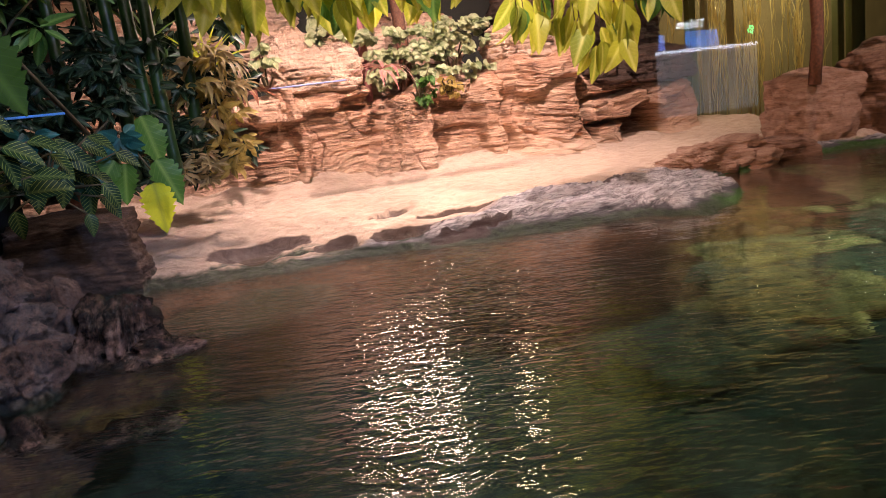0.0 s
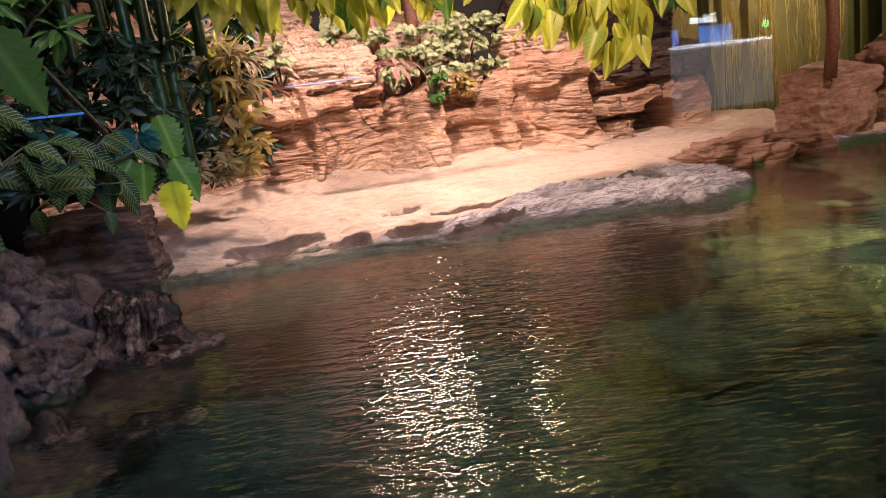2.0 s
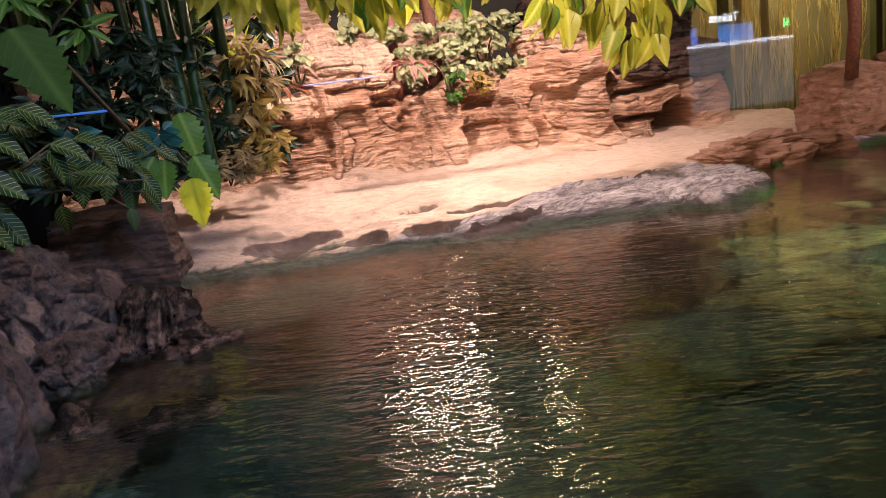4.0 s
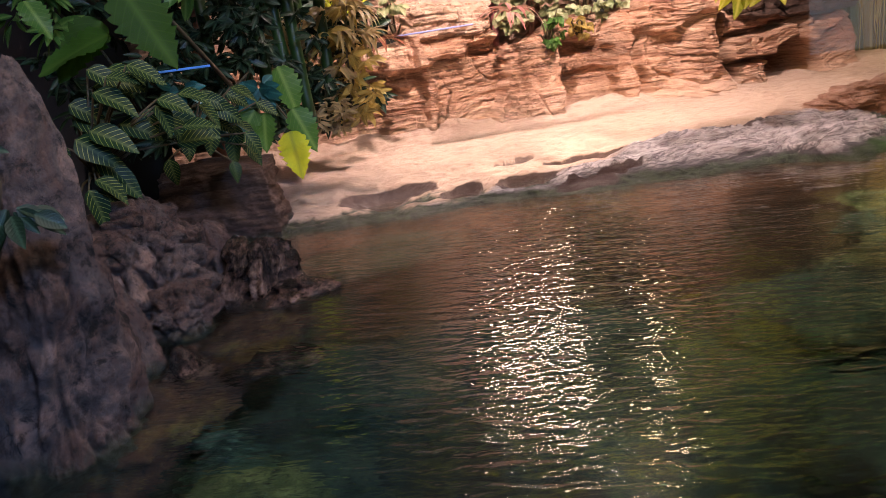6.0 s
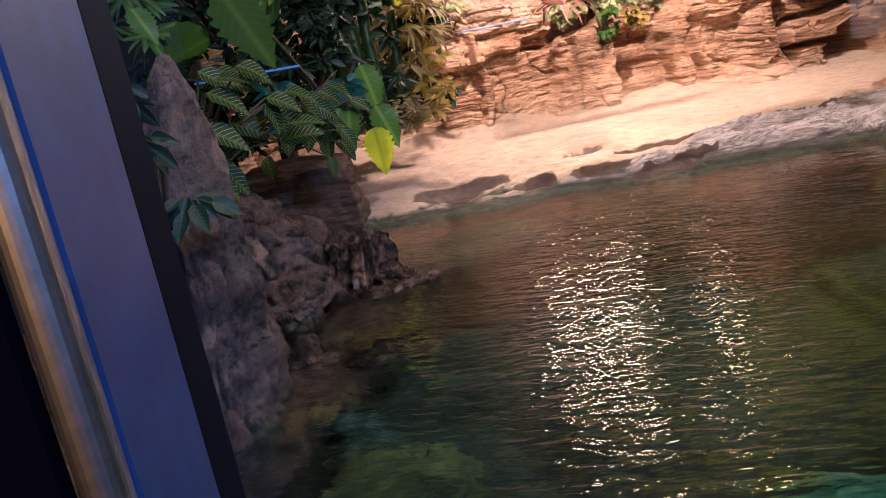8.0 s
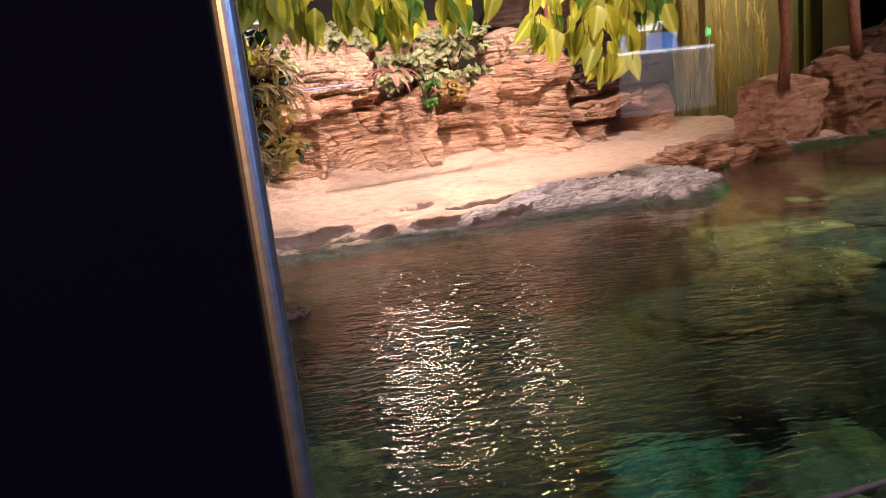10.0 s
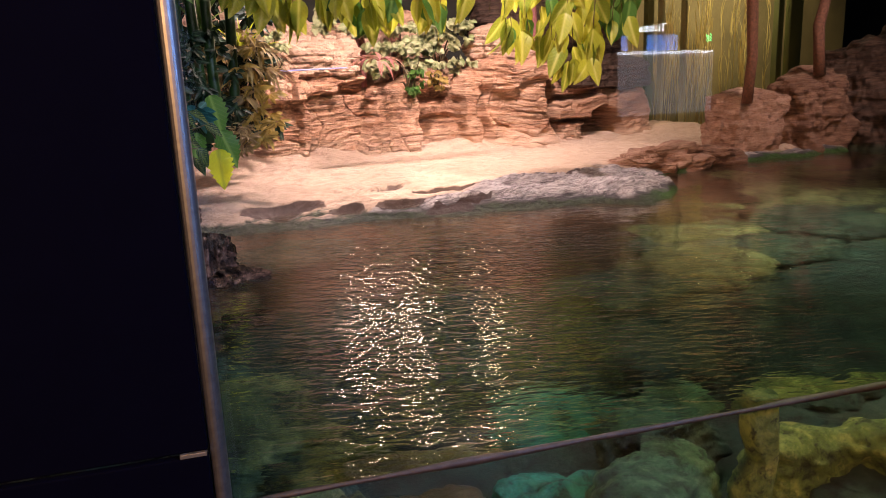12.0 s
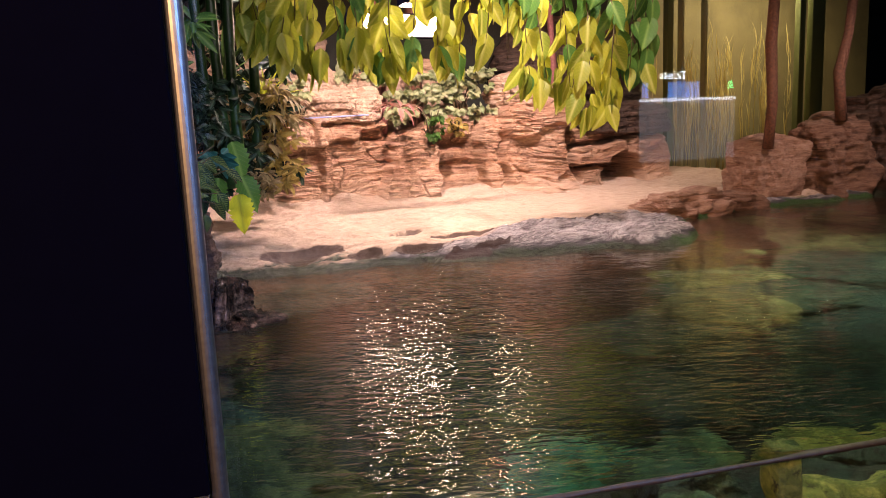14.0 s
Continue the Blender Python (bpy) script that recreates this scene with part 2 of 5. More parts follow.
def sand_material():
    m, nt, b = material("sand")
    wide = noise_tex(nt, coords(nt), 1.3, 5, 0.6)
    mid = noise_tex(nt, coords(nt, (1, 1.3, 1)), 8.0, 8, 0.7)
    grain = noise_tex(nt, coords(nt), 120.0, 4, 0.75)
    crumb = noise_tex(nt, coords(nt), 26.0, 8, 0.72)
    col = ramp(nt, mid, [(0.3, (0.46, 0.3, 0.22)), (0.5, (0.64, 0.47, 0.36)), (0.7, (0.72, 0.55, 0.43))])
    col = mix(nt, calc(nt, "MULTIPLY", wide, 0.4), col, (0.5, 0.34, 0.24))
    col = mix(nt, calc(nt, "MULTIPLY", ramp(nt, crumb, [(0.33, (1, 1, 1)), (0.45, (0, 0, 0))]), 0.6), col, (0.27, 0.15, 0.09))
    at = nt.nodes.new("ShaderNodeAttribute")
    at.attribute_name = "lip"
    streak = noise_tex(nt, coords(nt, (1.8, 8.0, 9.0), turn=(0, 0, 0.12)), 3.2, 10, 0.74, 0.7)
    pale = ramp(nt, streak, [(0.34, (0.16, 0.11, 0.11)), (0.42, (0.46, 0.39, 0.39)), (0.5, (0.64, 0.57, 0.57)), (0.66, (0.84, 0.79, 0.79))])
    flow = noise_tex(nt, coords(nt, (0.8, 3.4, 3.0)), 3.4, 6, 0.6, 1.6)
    seam = ramp(nt, calc(nt, "ABSOLUTE", calc(nt, "SUBTRACT", flow, 0.5)), [(0.0, (1, 1, 1)), (0.03, (0, 0, 0))])
    pale = mix(nt, calc(nt, "MULTIPLY", seam, 0.75), pale, (0.09, 0.075, 0.095))
    rocky = calc(nt, "MULTIPLY", calc(nt, "ADD", calc(nt, "SUBTRACT", at.outputs["Fac"], 0.55), calc(nt, "MULTIPLY", streak, 0.5)), 2.6, True)
    col = mix(nt, rocky, col, pale)
    shade_noise = noise_tex(nt, coords(nt, (1.2, 3.4, 3.0), turn=(0, 0, 0.15)), 2.6, 8, 0.68, 1.0)
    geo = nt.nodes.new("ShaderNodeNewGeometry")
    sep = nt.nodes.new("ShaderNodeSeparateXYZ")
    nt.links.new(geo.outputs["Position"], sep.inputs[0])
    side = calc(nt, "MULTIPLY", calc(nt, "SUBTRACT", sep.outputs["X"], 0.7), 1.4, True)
    # dark blue-grey patches: shade on the rock's front faces, put into the colour
    old = calc(nt, "MULTIPLY", ramp(nt, shade_noise, [(0.51, (0, 0, 0)), (0.55, (1, 1, 1))]), calc(nt, "MULTIPLY", calc(nt, "MULTIPLY", rocky, calc(nt, "ADD", calc(nt, "MULTIPLY", side, 0.75), 0.25)), 0.3))
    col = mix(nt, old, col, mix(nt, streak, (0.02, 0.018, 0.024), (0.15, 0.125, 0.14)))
    # shade of the pool-side faces, and splash stains, painted above the waterline
    splash_shade = calc(nt, "MULTIPLY", calc(nt, "SUBTRACT", calc(nt, "MULTIPLY", shade_noise, 0.17), sep.outputs["Z"]), 26.0, True)
    col = mix(nt, calc(nt, "MULTIPLY", splash_shade, calc(nt, "MULTIPLY", calc(nt, "MULTIPLY", rocky, side), 0.85)), col, mix(nt, streak, (0.012, 0.012, 0.018), (0.13, 0.115, 0.13)))
    # hollows of the beach: their shade and damp painted as one brown
    pool = nt.nodes.new("ShaderNodeAttribute")
    pool.attribute_name = "hollow_dark"
    hollow_dark = calc(nt, "MULTIPLY", calc(nt, "SUBTRACT", calc(nt, "ADD", pool.outputs["Fac"], calc(nt, "MULTIPLY", mid, 0.35)), 0.5), 4.0, True)
    col = mix(nt, calc(nt, "MULTIPLY", hollow_dark, 0.85), col, mix(nt, crumb, (0.045, 0.028, 0.028), (0.12, 0.07, 0.06)))
    edge = noise_tex(nt, coords(nt), 7.0, 6, 0.65)
    fac = calc(nt, "MULTIPLY", calc(nt, "SUBTRACT", calc(nt, "MULTIPLY", edge, 0.095), sep.outputs["Z"]), 50.0, True)
    green = mix(nt, ramp(nt, crumb, [(0.4, (0, 0, 0)), (0.6, (1, 1, 1))]), (0.012, 0.02, 0.014), (0.07, 0.09, 0.05))
    moss = calc(nt, "MULTIPLY", calc(nt, "SUBTRACT", sep.outputs["X"], 2.9), 4.0, True)
    green = mix(nt, calc(nt, "MULTIPLY", moss, crumb), green, (0.08, 0.22, 0.03))
    col = mix(nt, calc(nt, "MULTIPLY", calc(nt, "SUBTRACT", fac, hollow_dark, True), 0.93), col, green)
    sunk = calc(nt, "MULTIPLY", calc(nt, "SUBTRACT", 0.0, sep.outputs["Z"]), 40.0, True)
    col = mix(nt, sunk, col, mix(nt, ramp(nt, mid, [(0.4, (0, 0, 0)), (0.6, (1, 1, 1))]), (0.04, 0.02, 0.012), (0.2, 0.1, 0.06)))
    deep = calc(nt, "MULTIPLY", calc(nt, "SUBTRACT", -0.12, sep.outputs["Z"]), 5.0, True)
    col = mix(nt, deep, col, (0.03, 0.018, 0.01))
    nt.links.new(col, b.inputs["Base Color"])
    nt.links.new(calc(nt, "SUBTRACT", 0.9, calc(nt, "MULTIPLY", fac, 0.5)), b.inputs["Roughness"])
    b.inputs["Specular IOR Level"].default_value = 0.25
    bump(nt, b, [(wide, 0.3, 0.05), (mid, 0.8, 0.08), (calc(nt, "MULTIPLY", shade_noise, at.outputs["Fac"]), 1.0, 0.12), (calc(nt, "MULTIPLY", calc(nt, "SUBTRACT", streak, calc(nt, "MULTIPLY", seam, 0.25)), at.outputs["Fac"]), 1.0, 0.13), (crumb, 0.9, 0.022), (grain, 0.4, 0.004)])
    return m


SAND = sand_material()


def water_material():
    m, nt, b = material("pool_water")
    b.inputs["Base Color"].default_value = (0.4, 0.52, 0.43, 1)
    b.inputs["Transmission Weight"].default_value = 1.0
    b.inputs["IOR"].default_value = 1.5
    b.inputs["Roughness"].default_value = 0.0

    def across(turn, scale):
        """Coordinates turned first, then stretched, so that the crests run along that direction."""
        mp = nt.nodes.new("ShaderNodeMapping")
        mp.inputs["Scale"].default_value = scale
        nt.links.new(coords(nt, turn=(0, 0, turn)), mp.inputs[0])
        return mp.outputs[0]

    swell = noise_tex(nt, coords(nt, (1.0, 1.3, 1)), 3.6, 1, 0.5, 0.3)
    ripple = noise_tex(nt, across(0.42, (0.6, 1.7, 1)), 13.0, 1, 0.5, 0.6)
    fine = noise_tex(nt, across(0.22, (0.6, 1.6, 1)), 31.0, 1, 0.5, 0.4)
    calm = ramp(nt, noise_tex(nt, coords(nt), 0.9, 2, 0.5), [(0.35, (0.55, 0.55, 0.55)), (0.6, (1, 1, 1))])
    # the water is stirred in the middle of the pool and smooth towards its far end
    sep = nt.nodes.new("ShaderNodeSeparateXYZ")
    nt.links.new(coords(nt), sep.inputs[0])
    wander = noise_tex(nt, coords(nt), 1.6, 2, 0.5)
    still = calc(nt, "MULTIPLY", calc(nt, "SUBTRACT", calc(nt, "ADD", sep.outputs["X"], wander), 1.75), 1.1, True)
    stir = calc(nt, "MULTIPLY", calm, calc(nt, "SUBTRACT", 1.0, calc(nt, "MULTIPLY", still, 0.72)))
    bump(nt, b, [(swell, 1.0, 0.007), (calc(nt, "MULTIPLY", ripple, stir), 1.0, 0.0085), (calc(nt, "MULTIPLY", fine, stir), 1.0, 0.0036)])
    return m


WATER = water_material()


def plain(name, colour, rough=0.5, metal=0.0, vary=0.15, scale=12.0, relief=0.0, spec=0.5):
    m, nt, b = material(name)
    n = noise_tex(nt, coords(nt), scale, 5, 0.6)
    dark = tuple(c * (1 - vary) for c in colour)
    nt.links.new(ramp(nt, n, [(0.3, dark), (0.7, colour)]), b.inputs["Base Color"])
    b.inputs["Roughness"].default_value, b.inputs["Metallic"].default_value = rough, metal
    b.inputs["Specular IOR Level"].default_value = spec
    if relief:
        bump(nt, b, [(n, 0.5, relief)])
    return m


def glow(name, colour, strength):
    m, nt, b = material(name)
    b.inputs["Base Color"].default_value = (*colour, 1)
    b.inputs["Emission Color"].default_value = (*colour, 1)
    b.inputs["Emission Strength"].default_value = strength
    return m


BLACK = plain("black_panel", (0.0008, 0.0008, 0.004), 0.8, spec=0.02)
STEEL = plain("brushed_steel", (0.42, 0.43, 0.46), 0.4, 1.0, vary=0.3, scale=60)
# steel of the post's face, with blue light put into its colour
STEEL_BLUE = plain("blue_lit_steel", (0.02, 0.055, 0.16), 0.5, 0.2, vary=0.35, scale=25)
RUBBER = plain("black_gasket", (0.003, 0.003, 0.004), 0.7, spec=0.05)
CONCRETE = plain("dark_plaster", (0.03, 0.03, 0.035), 0.9, relief=0.01)
DARKWALL = plain("painted_backdrop", (0.03, 0.028, 0.022), 0.9, relief=0.01)

# ---- mesh tools ----


def hashed(ix, iy, iz, seed):
    n = (ix * 374761393 + iy * 668265263 + iz * 2147483647 + seed * 974634777) & 0xFFFFFFFF
    n = ((n ^ (n >> 13)) * 1274126177) & 0xFFFFFFFF
    return ((n ^ (n >> 16)) & 0xFFFF) / 32767.5 - 1.0


def vnoise(p, seed=0):
    """Smooth value noise at the rows of p, from -1 to 1."""
    i = np.floor(p).astype(np.int64)
    f = p - i
    f = f * f * (3 - 2 * f)
    out = 0
    for a in (0, 1):
        for b in (0, 1):
            for c in (0, 1):
                w = (f[:, 0] if a else 1 - f[:, 0]) * (f[:, 1] if b else 1 - f[:, 1]) * (f[:, 2] if c else 1 - f[:, 2])
                out = out + w * hashed(i[:, 0] + a, i[:, 1] + b, i[:, 2] + c, seed)
    return out


def fbm(p, seed=0, octaves=4):
    return sum(vnoise(p * 2.0**k, seed + k) * 0.5**k for k in range(octaves))


def mesh(name, verts, faces, mat, smooth=True):
    me = bpy.data.meshes.new(name)
    me.from_pydata([tuple(v) for v in np.asarray(verts, float)], [], faces)
    me.materials.append(mat)
    if smooth:
        me.polygons.foreach_set("use_smooth", [True] * len(me.polygons))
    me.update()
    return me


def put(name, me, label="", category="", group="", kind="", at=(0, 0, 0)):
    ob = new(name, me)
    ob.location = at
    return tagged(ob, label, category, group, kind)


def holder(name, at, label="", category="", group="", kind=""):
    ob = new(name)
    ob.empty_display_size = 0.1
    ob.location = at
    return tagged(ob, label, category, group, kind)


def child(name, me, parent, label="", at=(0, 0, 0)):
    ob = new(name, me)
    ob.parent = parent
    ob.location = at
    return tagged(ob, label)


def cube_sphere(n):
    """A unit cube's surface as a grid of n x n a side, welded, with its faces."""
    index, verts, faces = {}, [], []

    def vid(k):
        if k not in index:
            index[k] = len(verts)
            verts.append(k)
        return index[k]

    for axis in range(3):
        for side in (0, n):
            for i in range(n):
                for j in range(n):
                    q = []
                    for di, dj in ((0, 0), (1, 0), (1, 1), (0, 1)):
                        k = [0, 0, 0]
                        k[axis], k[(axis + 1) % 3], k[(axis + 2) % 3] = side, i + di, j + dj
                        q.append(vid(tuple(k)))
                    faces.append(q if side else q[::-1])
    return np.array(verts, float) / n * 2 - 1, faces


SHELLS = {n: cube_sphere(n) for n in (8, 16, 28, 44, 72, 110)}


def rock_mesh(name, size, seed, mat, n=28, square=0.55, rough=0.1, beds=0.05, bed_rate=14.0, grain=0.02, taper=0.0, lean=(0, 0), crag=0.0, crag_rate=3.0, ribs=0.0, lumps=0.0, lump=0.14):
    """A boulder of that size round its middle: squared off, swollen, cut in beds; lumps: knobs of about that width, with creases between."""
    cube, faces = SHELLS[n]
    ball = cube / np.linalg.norm(cube, axis=1)[:, None]
    p = ball * (1 - square) + cube * square * 0.92
    way = p / np.linalg.norm(p, axis=1)[:, None]
    half = np.array(size) / 2
    big = max(half)
    q = p * half
    flat = np.array([1, 1, 0.35])
    d = rough * big * fbm(q / big * 1.3 + seed * 7.1, seed, 4)
    level = q[:, 2] * bed_rate + 1.2 * vnoise(q * np.array([1.5, 1.5, 0.5]) + seed, seed + 9)
    step = np.floor(level)
    cut = hashed(step.astype(np.int64), step.astype(np.int64) * 0 + seed, step.astype(np.int64) * 0, 5)
    part_way = level - step
    edge = np.minimum(1, np.minimum(part_way, 1 - part_way) * 5)
    d = d + beds * (cut * 0.6 - 0.5 * (1 - edge)) * (0.6 + 0.4 * vnoise(q * 3 + seed, seed + 3))
    d = d + grain * fbm(q * 14 + seed, seed + 20, 3)
    if ribs:
        turn = np.arctan2(q[:, 1], q[:, 0])
        d = d + ribs * (np.abs(vnoise(np.stack([turn * 5, q[:, 2] * 2, turn * 0], -1), seed + 60)) - 0.3)
    if crag:
        w = q + 0.06 * np.stack([vnoise(q * 5 + k * 9.0, seed + k) for k in range(3)], -1)
        d = d + crag * sum((np.abs(vnoise(w * crag_rate * 2.0**k + seed, seed + 40 + k)) - 0.3) * 1.3 * 0.6**k for k in range(5))
    if lumps:
        pick = np.random.RandomState(seed)
        w = q + 0.3 * lump * np.stack([vnoise(q / lump * 1.4 + k * 5.0, seed + 80 + k) for k in range(3)], -1)
        for width, tall in ((lump, lumps), (lump * 0.45, lumps * 0.26)):
            count = int(min(420, 3.2 * (size[0] * size[1] + size[0] * size[2] + size[1] * size[2]) / width**2))
            cores = q[pick.choice(len(q), count, replace=False)]
            first, second = np.full(len(q), 9.0), np.full(len(q), 9.0)
            for c in cores:
                far = np.sqrt(((w - c) ** 2).sum(1))
                second = np.minimum(second, np.maximum(far, first))
                first = np.minimum(first, far)
            d = d + tall * (np.clip((second - first) / width * 1.6, 0, 1) ** 0.6 - 0.55)
    q = q + way * flat * d[:, None]
    k = 1 - taper * (q[:, 2] / half[2] * 0.5 + 0.5)
    q[:, 0], q[:, 1] = q[:, 0] * k, q[:, 1] * k
    up = q[:, 2] + half[2]
    q[:, 0] += lean[0] * up
    q[:, 1] += lean[1] * up
    return mesh(name, q, faces, mat)


def grid_mesh(name, x, y, z, mat):
    """A sheet from arrays of one shape."""
    r, c = x.shape
    idx = np.arange(r * c).reshape(r, c)
    faces = np.stack([idx[:-1, :-1], idx[:-1, 1:], idx[1:, 1:], idx[1:, :-1]], -1).reshape(-1, 4).tolist()
    return mesh(name, np.stack([x, y, z], -1).reshape(-1, 3), faces, mat)


def box_bm(bm, lo, hi, bevel=0.0):
    made = bmesh.ops.create_cube(bm, size=1)
    vs = made["verts"]
    for v in vs:
        v.co = Vector([lo[k] + (v.co[k] + 0.5) * (hi[k] - lo[k]) for k in range(3)])
    if bevel:
        es = list({e for v in vs for e in v.link_edges})
        bmesh.ops.bevel(bm, geom=es, offset=bevel, segments=2, affect="EDGES", profile=0.5)


def boxes(name, spans, mat, bevel=0.0):
    bm = bmesh.new()
    for lo, hi in spans:
        box_bm(bm, lo, hi, bevel)
    me = bpy.data.meshes.new(name)
    bm.to_mesh(me)
    bm.free()
    me.materials.append(mat)
    return me


def tube_mesh(name, path, radii, mat, sides=10, knobs=0.0, seed=1):
    """A tapered tube along points."""
    path = [Vector(p) for p in path]
    verts, faces = [], []
    rng = random.Random(seed)
    for i, p in enumerate(path):
        t = (path[min(i + 1, len(path) - 1)] - path[max(i - 1, 0)]).normalized()
        side = t.cross(Vector((0.3, 1, 0.1))).normalized()
        up = side.cross(t)
        for k in range(sides):
            a = 2 * math.pi * k / sides
            r = radii[i] * (1 + knobs * rng.uniform(-1, 1))
            verts.append(p + (side * math.cos(a) + up * math.sin(a)) * r)
    for i in range(len(path) - 1):
        for k in range(sides):
            a, b = i * sides + k, i * sides + (k + 1) % sides
            faces.append((a, b, b + sides, a + sides))
    faces.append(tuple(range(sides))[::-1])
    faces.append(tuple(range(len(verts) - sides, len(verts))))
    return mesh(name, verts, faces, mat)

# ---- the setting ----
SHORE_X = [-1.2, -0.5, -0.1, 0.15, 0.4, 0.94, 1.37, 1.97, 2.43, 2.6, 2.77, 3.1, 3.4, 3.6, 3.9, 4.2, 4.78, 5.2, 6.0]
SHORE_Y = [3.9, 3.85, 3.82, 3.75, 3.75, 3.73, 3.52, 3.43, 3.43, 3.37, 3.12, 3.17, 3.48, 3.8, 4.25, 4.28, 4.47, 4.4, 4.4]
GLASS_AT, GLASS_DIR = Vector((-0.153, 0.653, 0)), Vector((1.443, -0.235, 0)).normalized()


def ramp_step(v, a, b):
    t = np.clip((v - a) / (b - a), 0, 1)
    return t * t * (3 - 2 * t)


def span(v, a, b, soft):
    return ramp_step(v, a - soft, a + soft) * (1 - ramp_step(v, b - soft, b + soft))


def beach():
    nx = 560
    u = np.linspace(-0.9, 6.6, nx)
    v = np.concatenate([np.linspace(-1.5, -0.12, 40), np.linspace(-0.1, 0.85, 180), 0.85 + np.linspace(0.01, 1, 80)])
    x, s = np.meshgrid(u, v)
    shore = np.interp(x, SHORE_X, SHORE_Y)
    p2 = np.stack([x.ravel(), x.ravel() * 0 + 3.3, x.ravel() * 0], -1)
    shore = shore + 0.06 * fbm(p2 * 3.0, 3, 4).reshape(x.shape)
    y = shore + np.minimum(s, 0.85) + np.maximum(s - 0.85, 0) * (6.75 - shore)
    d = y - shore
    z = np.interp(d, [-1.5, -0.8, -0.3, -0.1, 0.0, 0.04, 0.14, 0.4, 0.8, 1.6, 3.6], [-0.7, -0.36, -0.17, -0.08, 0.0, 0.03, 0.05, 0.082, 0.108, 0.125, 0.15])
    p = np.stack([x.ravel(), y.ravel(), x.ravel() * 0], -1)
    # bare rock reaches further up the beach towards its far point
    reach = np.interp(x, [0.3, 0.7, 1.0, 1.6, 2.3, 2.9, 3.4, 3.8], [-0.2, 0.06, 0.2, 0.45, 0.85, 1.15, 0.8, 0.1])
    rock = 1 - ramp_step(d - reach + 0.16 * fbm(p * np.array([2.2, 4.0, 1]), 29, 4).reshape(x.shape), -0.2, 0.2)
    lip = np.maximum(0.7 * np.clip(1.15 - np.abs(d - 0.18) / 0.5, 0, 1), rock * np.clip(d / 0.06, 0, 1))
    warp = np.stack([p[:, 0] * 1.3 + 0.3 * fbm(p * 2, 8, 3), p[:, 1] * 9 + p[:, 0] * 1.8, p[:, 2]], -1)
    ridge = 1 - np.abs(fbm(warp, 11, 4).reshape(x.shape)) * 1.6
    wide = fbm(p * np.array([1.6, 3.2, 1]), 19, 3).reshape(x.shape)
    z = z + lip * (0.024 * ridge - 0.02 + 0.02 * wide) + 0.02 * fbm(p * 4.5, 5, 5).reshape(x.shape) + 0.006 * fbm(p * 17, 6, 3).reshape(x.shape)
    # tilted beds along the water: a steep face towards the pool, a long back
    for rate, high, seed in ((4.6, 0.04, 15), (11.0, 0.02, 16), (26.0, 0.007, 17)):
        level = d * rate + 0.25 * rate * fbm(p * np.array([1.3, 1.3, 1]), seed, 4).reshape(x.shape) * 0.5 + 0.12 * rate * x
        part_way = level - np.floor(level)
        tall = 0.5 + 0.5 * vnoise(np.stack([x.ravel() * 1.5, np.floor(level).ravel() * 3.7, x.ravel() * 0], -1), seed).reshape(x.shape)
        z = z + lip * high * tall * (ramp_step(part_way, 0.0, 0.2) * (1 - part_way) * 1.3 - 0.35)
    # sand heaped against the cliff
    z = z + 0.11 * np.clip(1 - (6.62 - y) / 0.6, 0, 1) ** 2 * (0.6 + 0.6 * fbm(p * np.array([1.8, 1, 1]), 23, 3).reshape(x.shape))

    def shoulder(cx, cy, half, back, tilt):
        """A rise with a steep face towards the water and a long back."""
        front = y - cy - tilt * (x - cx) + 0.05 * wide
        return ramp_step(front, -0.05, 0.03) * np.exp(-((np.maximum(front, 0) / back) ** 2)) * np.exp(-(((x - cx) / half) ** 4))

    hump = shoulder(2.6, 3.95, 0.62, 0.22, 0.04)
    hump2 = shoulder(3.0, 3.36, 0.42, 0.3, 0.35)
    hump3 = shoulder(1.95, 3.62, 0.5, 0.2, -0.05)
    hump = np.maximum(hump, 0.7 * hump3)
    z = z + hump * (0.07 + 0.02 * ridge) + hump2 * (0.055 + 0.02 * ridge)
    lip = np.maximum(lip, np.maximum(hump, hump2))
    hollow_dark = x * 0
    ragged = 0.05 * wide + 0.035 * fbm(p * np.array([5, 7, 1]), 27, 4).reshape(x.shape)
    for cx, cy, rx, ry, deep in ((0.49, 4.2, 0.31, 0.16, 0.095), (0.9, 4.04, 0.13, 0.09, 0.07), (1.27, 3.95, 0.2, 0.1, 0.08), (1.66, 4.2, 0.22, 0.06, 0.05), (1.36, 4.46, 0.15, 0.08, 0.04), (2.02, 4.2, 0.28, 0.07, 0.055), (1.62, 3.68, 0.3, 0.07, 0.06), (2.7, 4.1, 0.5, 0.1, 0.07)):
        off = y - cy - (x - cx) * 0.1 + ragged
        e = np.sqrt(((x - cx) / rx) ** 2 + (off / ry) ** 2)
        apron = np.exp(-(((x - cx) / rx) ** 4)) * np.exp(-((off / (2.6 * ry)) ** 2)) * (off < 0)
        z = z - np.maximum(deep * (1 - ramp_step(e, 0.62, 1.06)), 0.45 * deep * apron)
        hollow_dark = np.maximum(hollow_dark, (1 - ramp_step(e, 0.85, 1.12)) * min(1.0, deep / 0.07))
    me = grid_mesh("sand_beach", x, y, z, SAND)
    me.attributes.new("lip", "FLOAT", "POINT").data.foreach_set("value", np.maximum(0.55 * lip * np.clip(1.1 - d / 0.4, 0, 1), rock).ravel())
    me.attributes.new("hollow_dark", "FLOAT", "POINT").data.foreach_set("value", hollow_dark.ravel())
    return me


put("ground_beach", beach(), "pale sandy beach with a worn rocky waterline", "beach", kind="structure")

